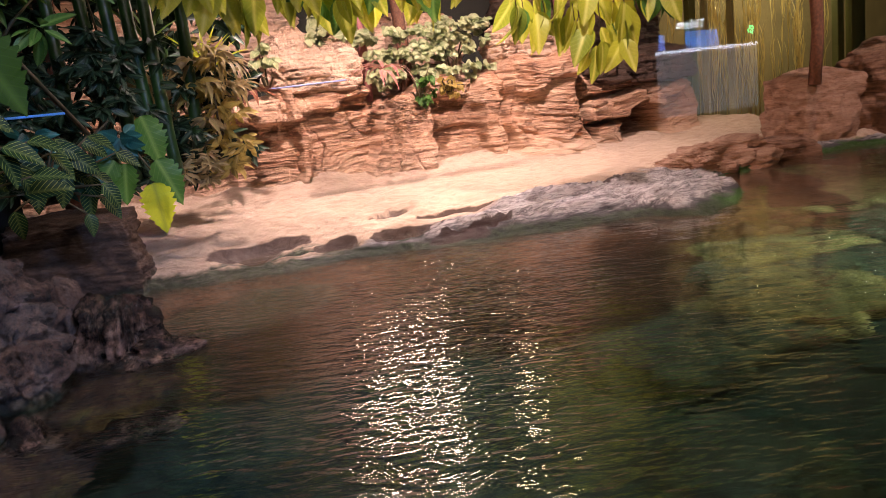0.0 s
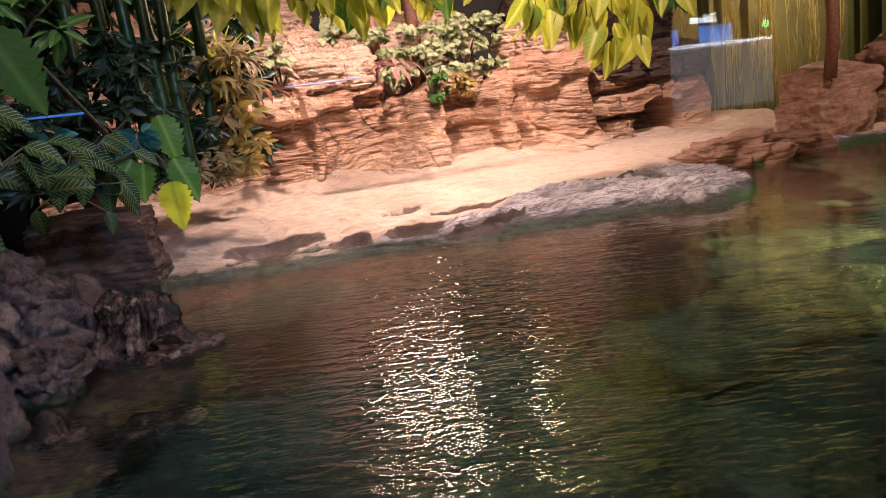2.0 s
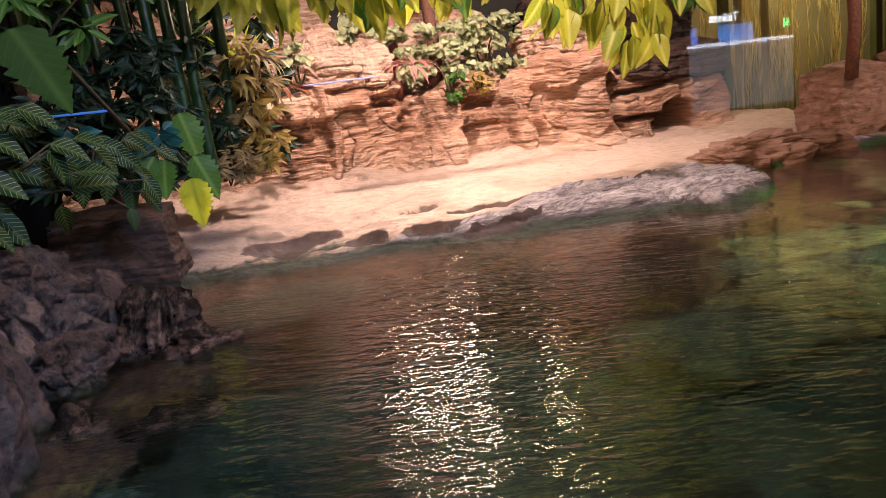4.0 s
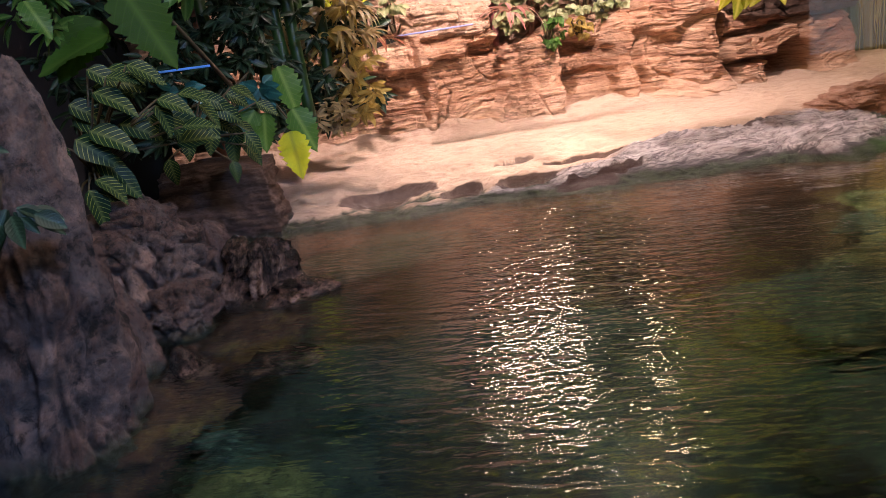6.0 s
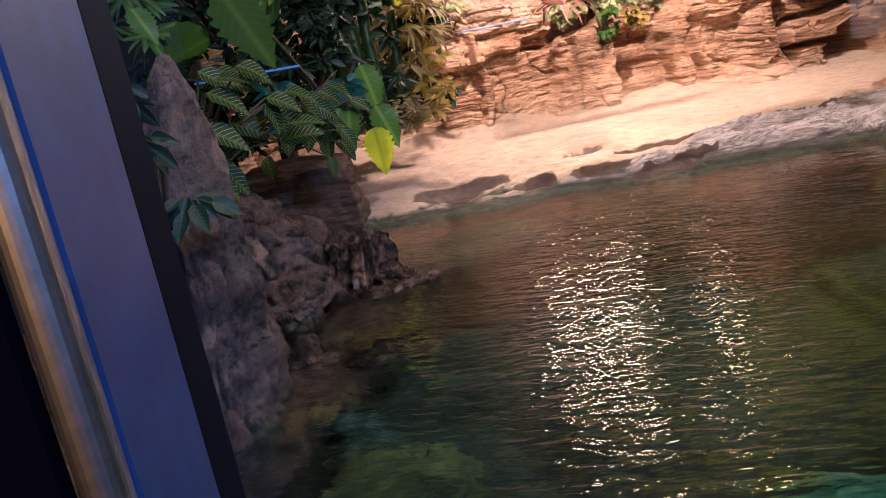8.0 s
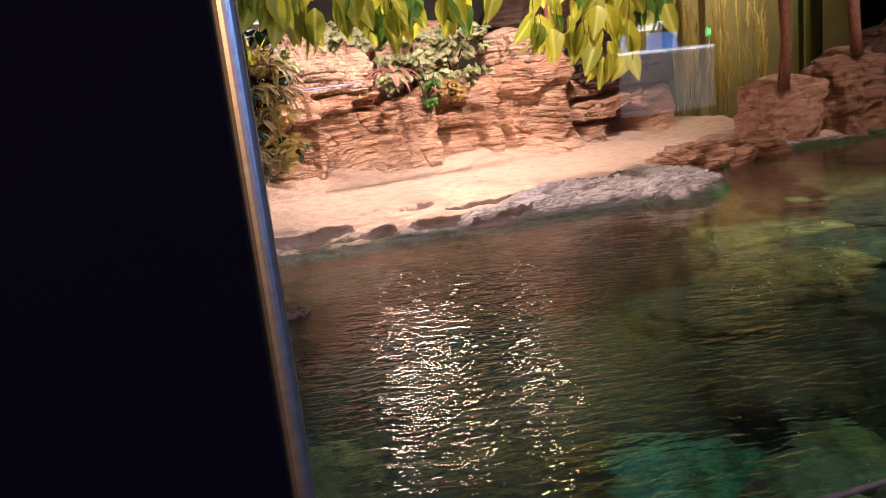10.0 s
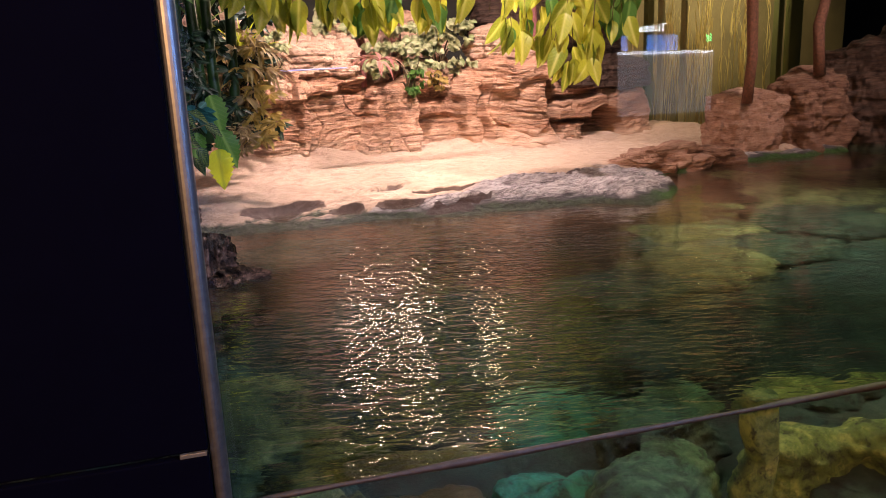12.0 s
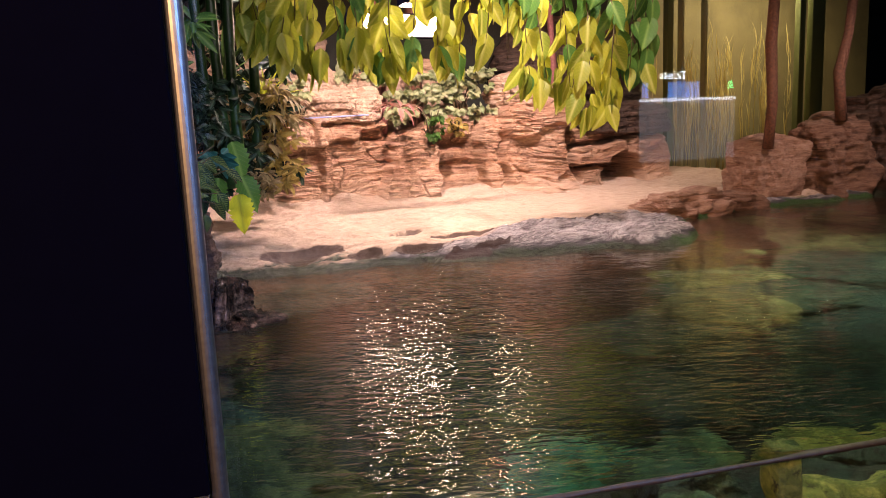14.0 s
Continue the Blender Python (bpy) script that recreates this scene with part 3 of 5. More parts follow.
bx, by = np.meshgrid(np.linspace(-1.4, 9.5, 120), np.linspace(-0.2, 6.0, 80))
bp = np.stack([bx.ravel(), by.ravel(), bx.ravel() * 0], -1)
bz = -0.62 + 0.06 * fbm(bp * 1.5, 31, 4).reshape(bx.shape)
put("ground_pool_bed", grid_mesh("pool_bed", bx, by, bz, BED), "dark green algae-covered pool bed under water", "pool bed", kind="structure")

sx, sy = np.meshgrid(np.linspace(2.7, 9.2, 160), np.linspace(1.2, 5.2, 110))
sp = np.stack([sx.ravel(), sy.ravel(), sx.ravel() * 0], -1)
sz = -0.8 + 0.55 * ramp_step(sx + 0.5 * fbm(sp * 1.2, 35, 3).reshape(sx.shape), 2.8, 3.9) * ramp_step(sy + 0.35 * sx - 1.3 + 0.6 * fbm(sp * 1.3, 36, 3).reshape(sx.shape), 1.3, 2.4) + 0.13 * fbm(sp * 2.2, 37, 5).reshape(sx.shape)
MOSSY = crag_rock("mossy_rock", ((0.02, 0.03, 0.012), (0.08, 0.1, 0.04), (0.15, 0.17, 0.07), (0.32, 0.32, 0.15)), scale=0.5)
put("ground_shoal", grid_mesh("shoal", sx, sy, sz, MOSSY), "green mossy stone shoal under shallow water", "pool bed", kind="structure")

# water: a sheet bounded by the front glass
wx, ws = np.meshgrid(np.linspace(-1.4, 9.0, 60), np.linspace(0, 1, 40))
wy0 = GLASS_AT.y + (wx - GLASS_AT.x) * GLASS_DIR.y / GLASS_DIR.x + 0.012
water = put("water", grid_mesh("pool_water", wx, wy0 + ws * (6.0 - wy0), wx * 0, WATER), "dark green rippled pool water", "water", kind="structure")
water.visible_shadow = False


def cliff():
    """The lower cliff: columns, ledges, notches and thin beds pressed into one continuous face that turns over at its top."""
    nu, nv = 900, 300
    u = np.linspace(-1.0, 5.9, nu)
    v = np.linspace(0, 1.3, nv)
    x, t = np.meshgrid(u, v)
    top = np.interp(x, [-1, 0.4, 0.8, 1.0, 1.9, 2.05, 2.15, 2.45, 2.55, 2.75, 3.0, 3.35, 3.5, 4.2, 4.3, 5.1, 5.25, 5.6, 5.78, 5.88], [1.15, 1.12, 0.95, 1.03, 1.08, 0.98, 0.9, 0.92, 1.0, 1.05, 0.94, 1.02, 1.12, 1.12, 0.92, 0.9, 0.76, 0.74, 0.66, 0.1])
    q = np.stack([x.ravel(), x.ravel() * 0, t.ravel()], -1)
    top = top + 0.05 * fbm(q * np.array([4, 1, 0]), 77, 3).reshape(x.shape)
    z = np.minimum(t, 1) * (top + 0.05) - 0.05
    p = np.stack([x.ravel(), x.ravel() * 0, z.ravel()], -1)
    wx = x + 0.07 * fbm(p * np.array([3, 1, 4]), 60, 4).reshape(x.shape)
    wz = z + 0.05 * fbm(p * np.array([2, 1, 3]), 61, 4).reshape(x.shape) + 0.03 * np.sin(x * 1.7)
    out = 0.05 * fbm(p * 1.5, 62, 3).reshape(x.shape)
    # columns, each standing out by so much
    for a, b, proud, soft in ((0.5, 0.86, -0.06, 0.04), (0.86, 1.2, 0.05, 0.04), (1.22, 1.33, 0.13, 0.03), (1.33, 2.02, -0.03, 0.03), (2.56, 3.1, -0.04, 0.04), (3.13, 3.32, 0.15, 0.04), (3.36, 4.24, 0.22, 0.05), (4.32, 5.1, 0.08, 0.04), (5.12, 5.8, 0.14, 0.05)):
        out = out + proud * span(wx, a, b, soft)
    # the buttress spreads towards its foot
    out = out + 0.2 * span(wx, 1.72 + 0.52 * np.clip(wz, 0.15, 0.75), 2.57, 0.035)
    # ledges that overhang, and skirts at the foot
    out = out + 0.15 * span(wx, 0.7, 2.02, 0.05) * span(wz, 0.82, 1.3, 0.022)
    out = out + 0.12 * span(wx, 0.72, 1.12, 0.03) * span(wz, 0.66 + 0.75 * np.clip(1.02 - wx, 0, 0.3), 1.0, 0.02)
    out = out + 0.09 * span(wx, 2.06, 2.5, 0.04) * span(wz, 0.9, 1.3, 0.02)
    out = out + 0.17 * span(wx, 2.5, 3.05, 0.06) * span(wz, 0.76, 1.3, 0.03)
    out = out + 0.09 * span(wx, 3.3, 4.24, 0.05) * span(wz, 0.84 + 0.1 * np.sin(wx * 5), 1.3, 0.02)
    out = out + 0.17 * span(wx, 4.3, 5.05, 0.04) * span(wz, 0.47, 0.65, 0.018)
    out = out + 0.05 * span(wx, 4.3, 4.76, 0.04) * span(wz, 0.1, 0.41, 0.018)
    out = out + 0.1 * span(wx, 5.1, 5.72, 0.05) * span(wz, 0.42 + 0.45 * np.clip(wx - 5.15, 0, 0.5), 0.8, 0.02)
    out = out + 0.34 * np.clip(1 - z / (0.2 + 0.24 * np.exp(-(((x - 3.82) / 0.25) ** 2))), 0, 1) * span(wx, 3.4, 4.25, 0.12)
    out = out + 0.1 * np.clip(1 - z / 0.35, 0, 1) * span(wx, 1.2, 1.95, 0.1)
    # cracks and hollows
    out = out - 0.2 * span(wx, 4.235, 4.32, 0.02)
    out = out - 0.16 * span(wx, 1.74, 2.1, 0.05) * span(wz, 0.75 + 0.2 * (2.1 - wx), 0.9, 0.02)
    out = out - 0.1 * span(wx, 2.58, 3.05, 0.03) * (span(wz, 0.62, 0.74, 0.015) + 0.7 * span(wz, 0.44, 0.5, 0.01))
    out = out - 0.12 * span(wx, 0.7, 1.0, 0.03) * span(wz, 0.56 + 0.75 * np.clip(1.02 - wx, 0, 0.3), 0.66 + 0.75 * np.clip(1.02 - wx, 0, 0.3), 0.015)
    out = out - 0.14 * span(wx, 4.3, 5.0, 0.03) * (span(wz, 0.66, 0.72, 0.015) + 0.8 * span(wz, 0.415, 0.465, 0.01))
    out = out - 0.5 * span(wx, 4.76, 5.25, 0.05) * span(wz, 0.02 + 0.35 * (5.1 - wx), 0.5 - 0.25 * np.clip(wx - 5.0, 0, 1), 0.035)
    # thin beds: steps of uneven height that change from column to column
    rugged = np.clip(0.75 + 0.9 * fbm(p * np.array([1.1, 1, 2.2]), 70, 3).reshape(x.shape), 0.2, 1.5)
    for rate, deep, seed in ((6.0, 0.016, 4), (15.0, 0.014, 5), (36.0, 0.01, 6)):
        level = wz * rate + 0.9 * fbm(p * np.array([1.6, 1, 0.8]), seed, 4).reshape(x.shape) + 3 * np.floor(wx * 1.7 + 0.3 * vnoise(p * 3, seed + 2).reshape(x.shape))
        step = np.floor(level)
        part_way = level - step
        cut = vnoise(np.stack([wx.ravel() * 2.6, step.ravel() * 5.3, wx.ravel() * 0], -1), seed + 30).reshape(x.shape)
        # each bed swells from its foot to a brow, with a sharp undercut below the next
        brow = ramp_step(part_way, 0.0, 0.3) * (1 - 0.45 * ramp_step(part_way, 0.45, 1.0))
        out = out + rugged * deep * (0.75 * cut + 0.75 * brow - 0.5)
    # upright clefts
    cleft = np.abs(vnoise(np.stack([wx.ravel() * 3.1 + 7, wz.ravel() * 0.9, wx.ravel() * 0], -1), 71)).reshape(x.shape)
    out = out - 0.045 * (1 - ramp_step(cleft, 0.0, 0.05)) * rugged
    out = out + 0.022 * (0.3 - np.abs(fbm(p * np.array([6, 1, 4.5]), 66, 5))).reshape(x.shape) + 0.009 * fbm(p * 11, 64, 4).reshape(x.shape)
    over = np.clip(t - 1, 0, 1)
    y = 6.62 - out + 0.1 * z + 0.05 * np.clip(x - 4.2, 0, 2) + over * 2.2 + 0.06 * ramp_step(t, 0.88, 1.0)
    z = z + 0.03 * over * fbm(p * 6, 65, 2).reshape(x.shape)
    return grid_mesh("cliff_face", x, y, z, ROCK)


def wall_back():
    wall = holder("wall_rock", (0, 0, 0), "layered red sandstone rock wall behind the beach", "rock wall", kind="structure")
    child("cliff_face", cliff(), wall)
    # upper blocks: x from, x to, z from, z to, front y, depth, squareness
    blocks = [
        (1.06, 1.7, 0.98, 1.6, 6.5, 0.6, 0.3),
        (1.56, 1.98, 0.98, 1.5, 6.52, 0.55, 0.3),
        (3.4, 3.95, 1.02, 1.5, 6.5, 0.7, 0.4),
        (3.75, 4.25, 1.02, 1.34, 6.55, 0.7, 0.4),
        (4.33, 4.95, 0.78, 1.15, 6.4, 0.9, 0.4),
        (4.85, 5.75, 0.72, 1.1, 6.34, 0.9, 0.4),
        (0.1, 0.9, 0.95, 1.5, 6.75, 0.7, 0.4),
        (2.0, 3.4, 0.85, 1.75, 7.05, 0.6, 0.5),
        (3.9, 6.1, 1.0, 2.3, 7.1, 0.55, 0.5),
        (-1.2, 0.6, 0.9, 2.0, 7.0, 0.7, 0.45),
        (0.3, 1.6, 1.3, 2.2, 7.15, 0.6, 0.45),
        (5.25, 5.7, 0.4, 0.85, 6.95, 0.6, 0.4),
    ]
    for k, (x0, x1, z0, z1, yf, deep, sq) in enumerate(blocks):
        size = (x1 - x0 + 0.1, deep, z1 - z0 + 0.06)
        # blocks that little light reaches take the stone with shade in its colour
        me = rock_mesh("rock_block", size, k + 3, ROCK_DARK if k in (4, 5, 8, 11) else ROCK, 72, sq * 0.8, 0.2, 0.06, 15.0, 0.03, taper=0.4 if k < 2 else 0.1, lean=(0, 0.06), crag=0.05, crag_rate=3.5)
        child("rock_block", me, wall, at=((x0 + x1) / 2, yf + deep / 2, (z0 + z1) / 2))
    return wall


wall_back()


def boulder(name, at, size, seed, mat, label, category="rock", n=28, turn=0.0, **kw):
    ob = put(name, rock_mesh(name, size, seed, mat, n, **kw), label, category, at=at)
    ob.rotation_euler = (0, 0, radians(turn))
    return ob


ROCK_BROWN = layered_rock("brown_layered_rock", (0.07, 0.03, 0.02), (0.25, 0.125, 0.08), (0.46, 0.26, 0.18), (0.26, 0.14, 0.09), layer=26.0, wet=0.05)
ROCK_RED = layered_rock("dull_red_rock", (0.16, 0.07, 0.045), (0.42, 0.23, 0.155), (0.62, 0.4, 0.3), (0.46, 0.27, 0.19), layer=18.0)
# shore rocks
boulder("shore_rock", (4.12, 4.62, 0.07), (1.0, 0.5, 0.3), 54, ROCK_RED, "red layered rock lying on the shore", n=72, beds=0.06, bed_rate=24, square=0.3, rough=0.35, crag=0.1, crag_rate=4, turn=8)
boulder("shore_rock", (4.3, 4.4, 0.02), (0.8, 0.3, 0.2), 56, ROCK_RED, "flat reddish ledge of rock in front of the shore rock", n=44, beds=0.04, bed_rate=26, square=0.3, rough=0.35, crag=0.08, crag_rate=4, turn=12)
boulder("shore_rock", (4.85, 4.55, 0.03), (0.55, 0.36, 0.26), 55, ROCK_BROWN, "small dark red rock at the waterline", n=44, beds=0.04, bed_rate=24, square=0.3, rough=0.3, crag=0.08)

# right bank
boulder("bank_rock", (5.62, 5.0, 0.24), (0.75, 0.7, 0.98), 61, ROCK_RED, "broad reddish rock with a tree behind it", n=72, square=0.5, beds=0.012, bed_rate=16, rough=0.14, crag=0.05, crag_rate=2.5, lean=(0.14, 0.05), turn=-8)
boulder("bank_rock", (6.32, 4.75, 0.3), (0.95, 0.8, 1.2), 62, ROCK_BROWN, "dark brown layered rock sloping to the water", n=72, square=0.25, beds=0.035, bed_rate=14, rough=0.25, crag=0.1, crag_rate=2.5, lean=(0.25, 0.1), turn=15)
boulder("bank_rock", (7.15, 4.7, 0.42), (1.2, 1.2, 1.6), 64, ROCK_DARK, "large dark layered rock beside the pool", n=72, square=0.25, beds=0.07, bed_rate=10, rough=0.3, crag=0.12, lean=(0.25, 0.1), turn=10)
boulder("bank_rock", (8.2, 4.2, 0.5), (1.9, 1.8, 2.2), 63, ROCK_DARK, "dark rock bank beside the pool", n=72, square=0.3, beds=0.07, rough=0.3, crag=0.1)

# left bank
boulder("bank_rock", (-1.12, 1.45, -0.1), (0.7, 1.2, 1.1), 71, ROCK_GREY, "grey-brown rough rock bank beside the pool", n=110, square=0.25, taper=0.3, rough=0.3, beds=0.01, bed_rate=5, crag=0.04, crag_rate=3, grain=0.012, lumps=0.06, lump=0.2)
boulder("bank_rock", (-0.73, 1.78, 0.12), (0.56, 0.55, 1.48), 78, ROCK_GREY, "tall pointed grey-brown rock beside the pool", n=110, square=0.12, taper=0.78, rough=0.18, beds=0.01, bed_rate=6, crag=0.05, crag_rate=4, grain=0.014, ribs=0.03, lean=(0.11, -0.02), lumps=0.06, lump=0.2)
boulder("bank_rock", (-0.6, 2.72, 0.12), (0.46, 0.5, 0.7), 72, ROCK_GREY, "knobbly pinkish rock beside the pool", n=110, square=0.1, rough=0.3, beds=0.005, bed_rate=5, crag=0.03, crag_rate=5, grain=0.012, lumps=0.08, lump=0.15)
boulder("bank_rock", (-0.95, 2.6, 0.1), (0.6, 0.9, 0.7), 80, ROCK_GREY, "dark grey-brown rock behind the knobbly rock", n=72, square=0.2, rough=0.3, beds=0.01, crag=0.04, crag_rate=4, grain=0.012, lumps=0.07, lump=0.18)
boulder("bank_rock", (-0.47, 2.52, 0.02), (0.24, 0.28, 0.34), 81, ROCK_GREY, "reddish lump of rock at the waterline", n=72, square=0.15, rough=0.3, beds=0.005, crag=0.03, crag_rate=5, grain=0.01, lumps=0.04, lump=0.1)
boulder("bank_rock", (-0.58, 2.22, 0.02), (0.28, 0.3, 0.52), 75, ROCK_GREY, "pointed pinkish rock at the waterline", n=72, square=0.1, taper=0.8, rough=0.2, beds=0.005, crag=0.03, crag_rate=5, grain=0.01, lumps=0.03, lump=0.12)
boulder("bank_rock", (-0.44, 2.14, -0.04), (0.14, 0.16, 0.2), 82, ROCK_WET, "small wet rock beside the pointed rock", n=44, square=0.1, taper=0.4, rough=0.3, beds=0.01, crag=0.05, crag_rate=7)
boulder("bank_rock", (-0.62, 1.85, -0.06), (0.3, 0.36, 0.4), 76, ROCK_GREY, "rounded grey rock at the waterline", n=72, square=0.1, taper=0.3, rough=0.3, beds=0.005, crag=0.03, crag_rate=5, grain=0.01, lumps=0.04, lump=0.13)
boulder("bank_rock", (-0.4, 2.88, 0.08), (0.17, 0.2, 0.46), 77, ROCK_GREY, "ribbed pinkish rock beside the wet rock", n=72, ribs=0.06, square=0.25, taper=0.15, rough=0.2, beds=0.005, crag=0.03, crag_rate=6, grain=0.008)
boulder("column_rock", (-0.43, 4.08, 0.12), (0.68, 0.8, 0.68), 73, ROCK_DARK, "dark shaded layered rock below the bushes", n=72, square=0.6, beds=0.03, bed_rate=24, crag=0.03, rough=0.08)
boulder("wet_rock", (-0.3, 2.8, 0.02), (0.13, 0.24, 0.46), 74, ROCK_WET, "glossy wet dark spine of rock at the waterline", n=72, square=0.2, rough=0.25, turn=-30, taper=0.4, lean=(0.05, 0), crag=0.05, crag_rate=7)
boulder("wet_rock", (-0.2, 2.84, 0.02), (0.2, 0.2, 0.38), 83, ROCK_WET, "wet pinkish ribbed rock at the waterline", n=72, square=0.35, rough=0.2, turn=-20, taper=0.2, ribs=0.07, crag=0.03, crag_rate=7, lean=(0.06, 0))
boulder("wet_rock", (-0.1, 2.72, -0.01), (0.2, 0.16, 0.12), 79, ROCK_WET, "low glossy wet rock in the water", n=44, square=0.15, rough=0.3, crag=0.06, crag_rate=9)

# front glass, its frame and the dark panel beside it
FRAME_DARK = plain("dull_metal", (0.2, 0.19, 0.18), 0.5, 0.8)


def prism(name, ring, low, high, mat):
    """An upright bar of that outline, seen from above."""
    n = len(ring)
    verts = [(px, py, z) for z in (low, high) for px, py in ring]
    faces = [(k, (k + 1) % n, n + (k + 1) % n, n + k) for k in range(n)] + [tuple(range(n))[::-1], tuple(range(n, 2 * n))]
    return mesh(name, verts, faces, mat, False)


def front_frame():
    a = math.degrees(math.atan2(GLASS_DIR.y, GLASS_DIR.x))
    panel = holder("wall_front", (-0.475, 0.5, 0), "black panel beside the viewing window", "wall", kind="structure")
    panel.rotation_euler = (0, 0, radians(a))
    child("panel", boxes("panel", [((-2.6, -0.012, 0.2462), (-0.012, 0.006, 2.6))], BLACK, 0.004), panel)
    child("panel", boxes("panel", [((-2.6, -0.012, -1.0), (-0.012, 0.006, 0.2378))], BLACK, 0.004), panel)
    child("sill", boxes("sill", [((-0.06, -0.016, 0.238), (-0.014, 0.004, 0.246))], FRAME_DARK, 0.001), panel, "thin steel rail")
    # the post at the window's edge: a steel face with a rounded nose, then a dark seal behind the glass
    nose = [(-0.47 + 0.016 * math.cos(radians(q)), 0.512 + 0.016 * math.sin(radians(q))) for q in range(-170, 1, 17)]
    post = holder("trim_window_post", (0, 0, 0), "steel post with a dark seal at the window's edge", "window post", kind="structure")
    child("metal_edge", prism("metal_edge", nose + [(-0.46, 0.54), (-0.49, 0.54)], -1.0, 2.6, STEEL), post, "brushed steel rounded nose")
    child("face", prism("face", [(-0.456, 0.541), (-0.447, 0.72), (-0.5, 0.725), (-0.5, 0.541)], -1.0, 2.6, STEEL_BLUE), post, "steel face, coloured as under blue light")
    child("gasket", prism("gasket", [(-0.447, 0.724), (-0.437, 0.79), (-0.5, 0.8), (-0.5, 0.729)], -1.0, 2.6, RUBBER), post, "black rubber seal")
    win = holder("window_2", GLASS_AT, "large viewing window in front of the pool", "window", kind="structure")
    win.rotation_euler = (0, 0, radians(a))
    child("pane", mesh("pane", [(-0.35, 0, -1.2), (9.5, 0, -1.2), (9.5, 0, 3.2), (-0.35, 0, 3.2)], [(0, 1, 2, 3)], PANE, False), win).visible_shadow = False
    rim = [(-0.35 + 0.1 * k, 0.008, 0.0) for k in range(96)]
    rng = random.Random(4)
    child("waterline_deposit", tube_mesh("waterline_deposit", rim, [0.005 + 0.005 * rng.random() for _ in rim], DEPOSIT, 8, 0.3), win, "brown crust where the water meets the glass")


PANE, pnt, pb = material("window_glass")
pb.inputs["Base Color"].default_value, pb.inputs["Roughness"].default_value = (1, 1, 1, 1), 0.0
clear = pnt.nodes.new("ShaderNodeBsdfTransparent")
gloss = pnt.nodes.new("ShaderNodeBsdfGlossy")
gloss.inputs["Roughness"].default_value = 0.0
fres = node(pnt, "ShaderNodeFresnel", IOR=1.7)
pmix = pnt.nodes.new("ShaderNodeMixShader")
pnt.links.new(fres.outputs[0], pmix.inputs[0])
pnt.links.new(clear.outputs[0], pmix.inputs[1])
pnt.links.new(gloss.outputs[0], pmix.inputs[2])
pnt.links.new(pmix.outputs[0], pnt.nodes["Material Output"].inputs[0])
DEPOSIT = plain("waterline_crust", (0.04, 0.026, 0.02), 0.6, vary=0.8, scale=30, relief=0.004)
front_frame()

# the dark hall round the pool
put("floor", boxes("floor", [((-8, -44, -1.3), (50, 12, -1.2))], CONCRETE), "dark floor", "floor", kind="structure")
put("ceiling", boxes("ceiling", [((-8, -0.5, 3.2), (50, 12, 3.3)), ((-8, -44, 6.0), (50, -0.5, 6.1)), ((-8, -0.6, 3.2), (50, -0.5, 6.0))], CONCRETE), "dark ceiling", "ceiling", kind="structure")
put("wall_west", boxes("wall_west", [((-2.2, 0.8, -1.2), (-2.0, 12, 3.2))], CONCRETE), "dark side wall", "wall", kind="structure")
put("wall_south", boxes("wall_south", [((-8, -44.2, -1.2), (50, -44, 6.0))], CONCRETE), "dark hall wall", "wall", kind="structure")
put("wall_east", boxes("wall_east", [((49.8, -44, -1.2), (50, 12, 6.0))], CONCRETE), "dark hall wall", "wall", kind="structure")
put("wall_hall", boxes("wall_hall", [((-8.2, -44, -1.2), (-8.0, 0.8, 6.0))], CONCRETE), "dark hall wall", "wall", kind="structure")
put("wall_far", boxes("wall_far", [((-8, 11.8, -1.2), (50, 12, 3.2))], CONCRETE), "dark wall behind the enclosure", "wall", kind="structure")
put("wall_north", boxes("wall_north", [((-2.0, 7.75, -1.2), (6.1, 7.95, 3.2))], DARKWALL), "dark back wall above the rocks", "wall", kind="structure")

# ---- plants ----


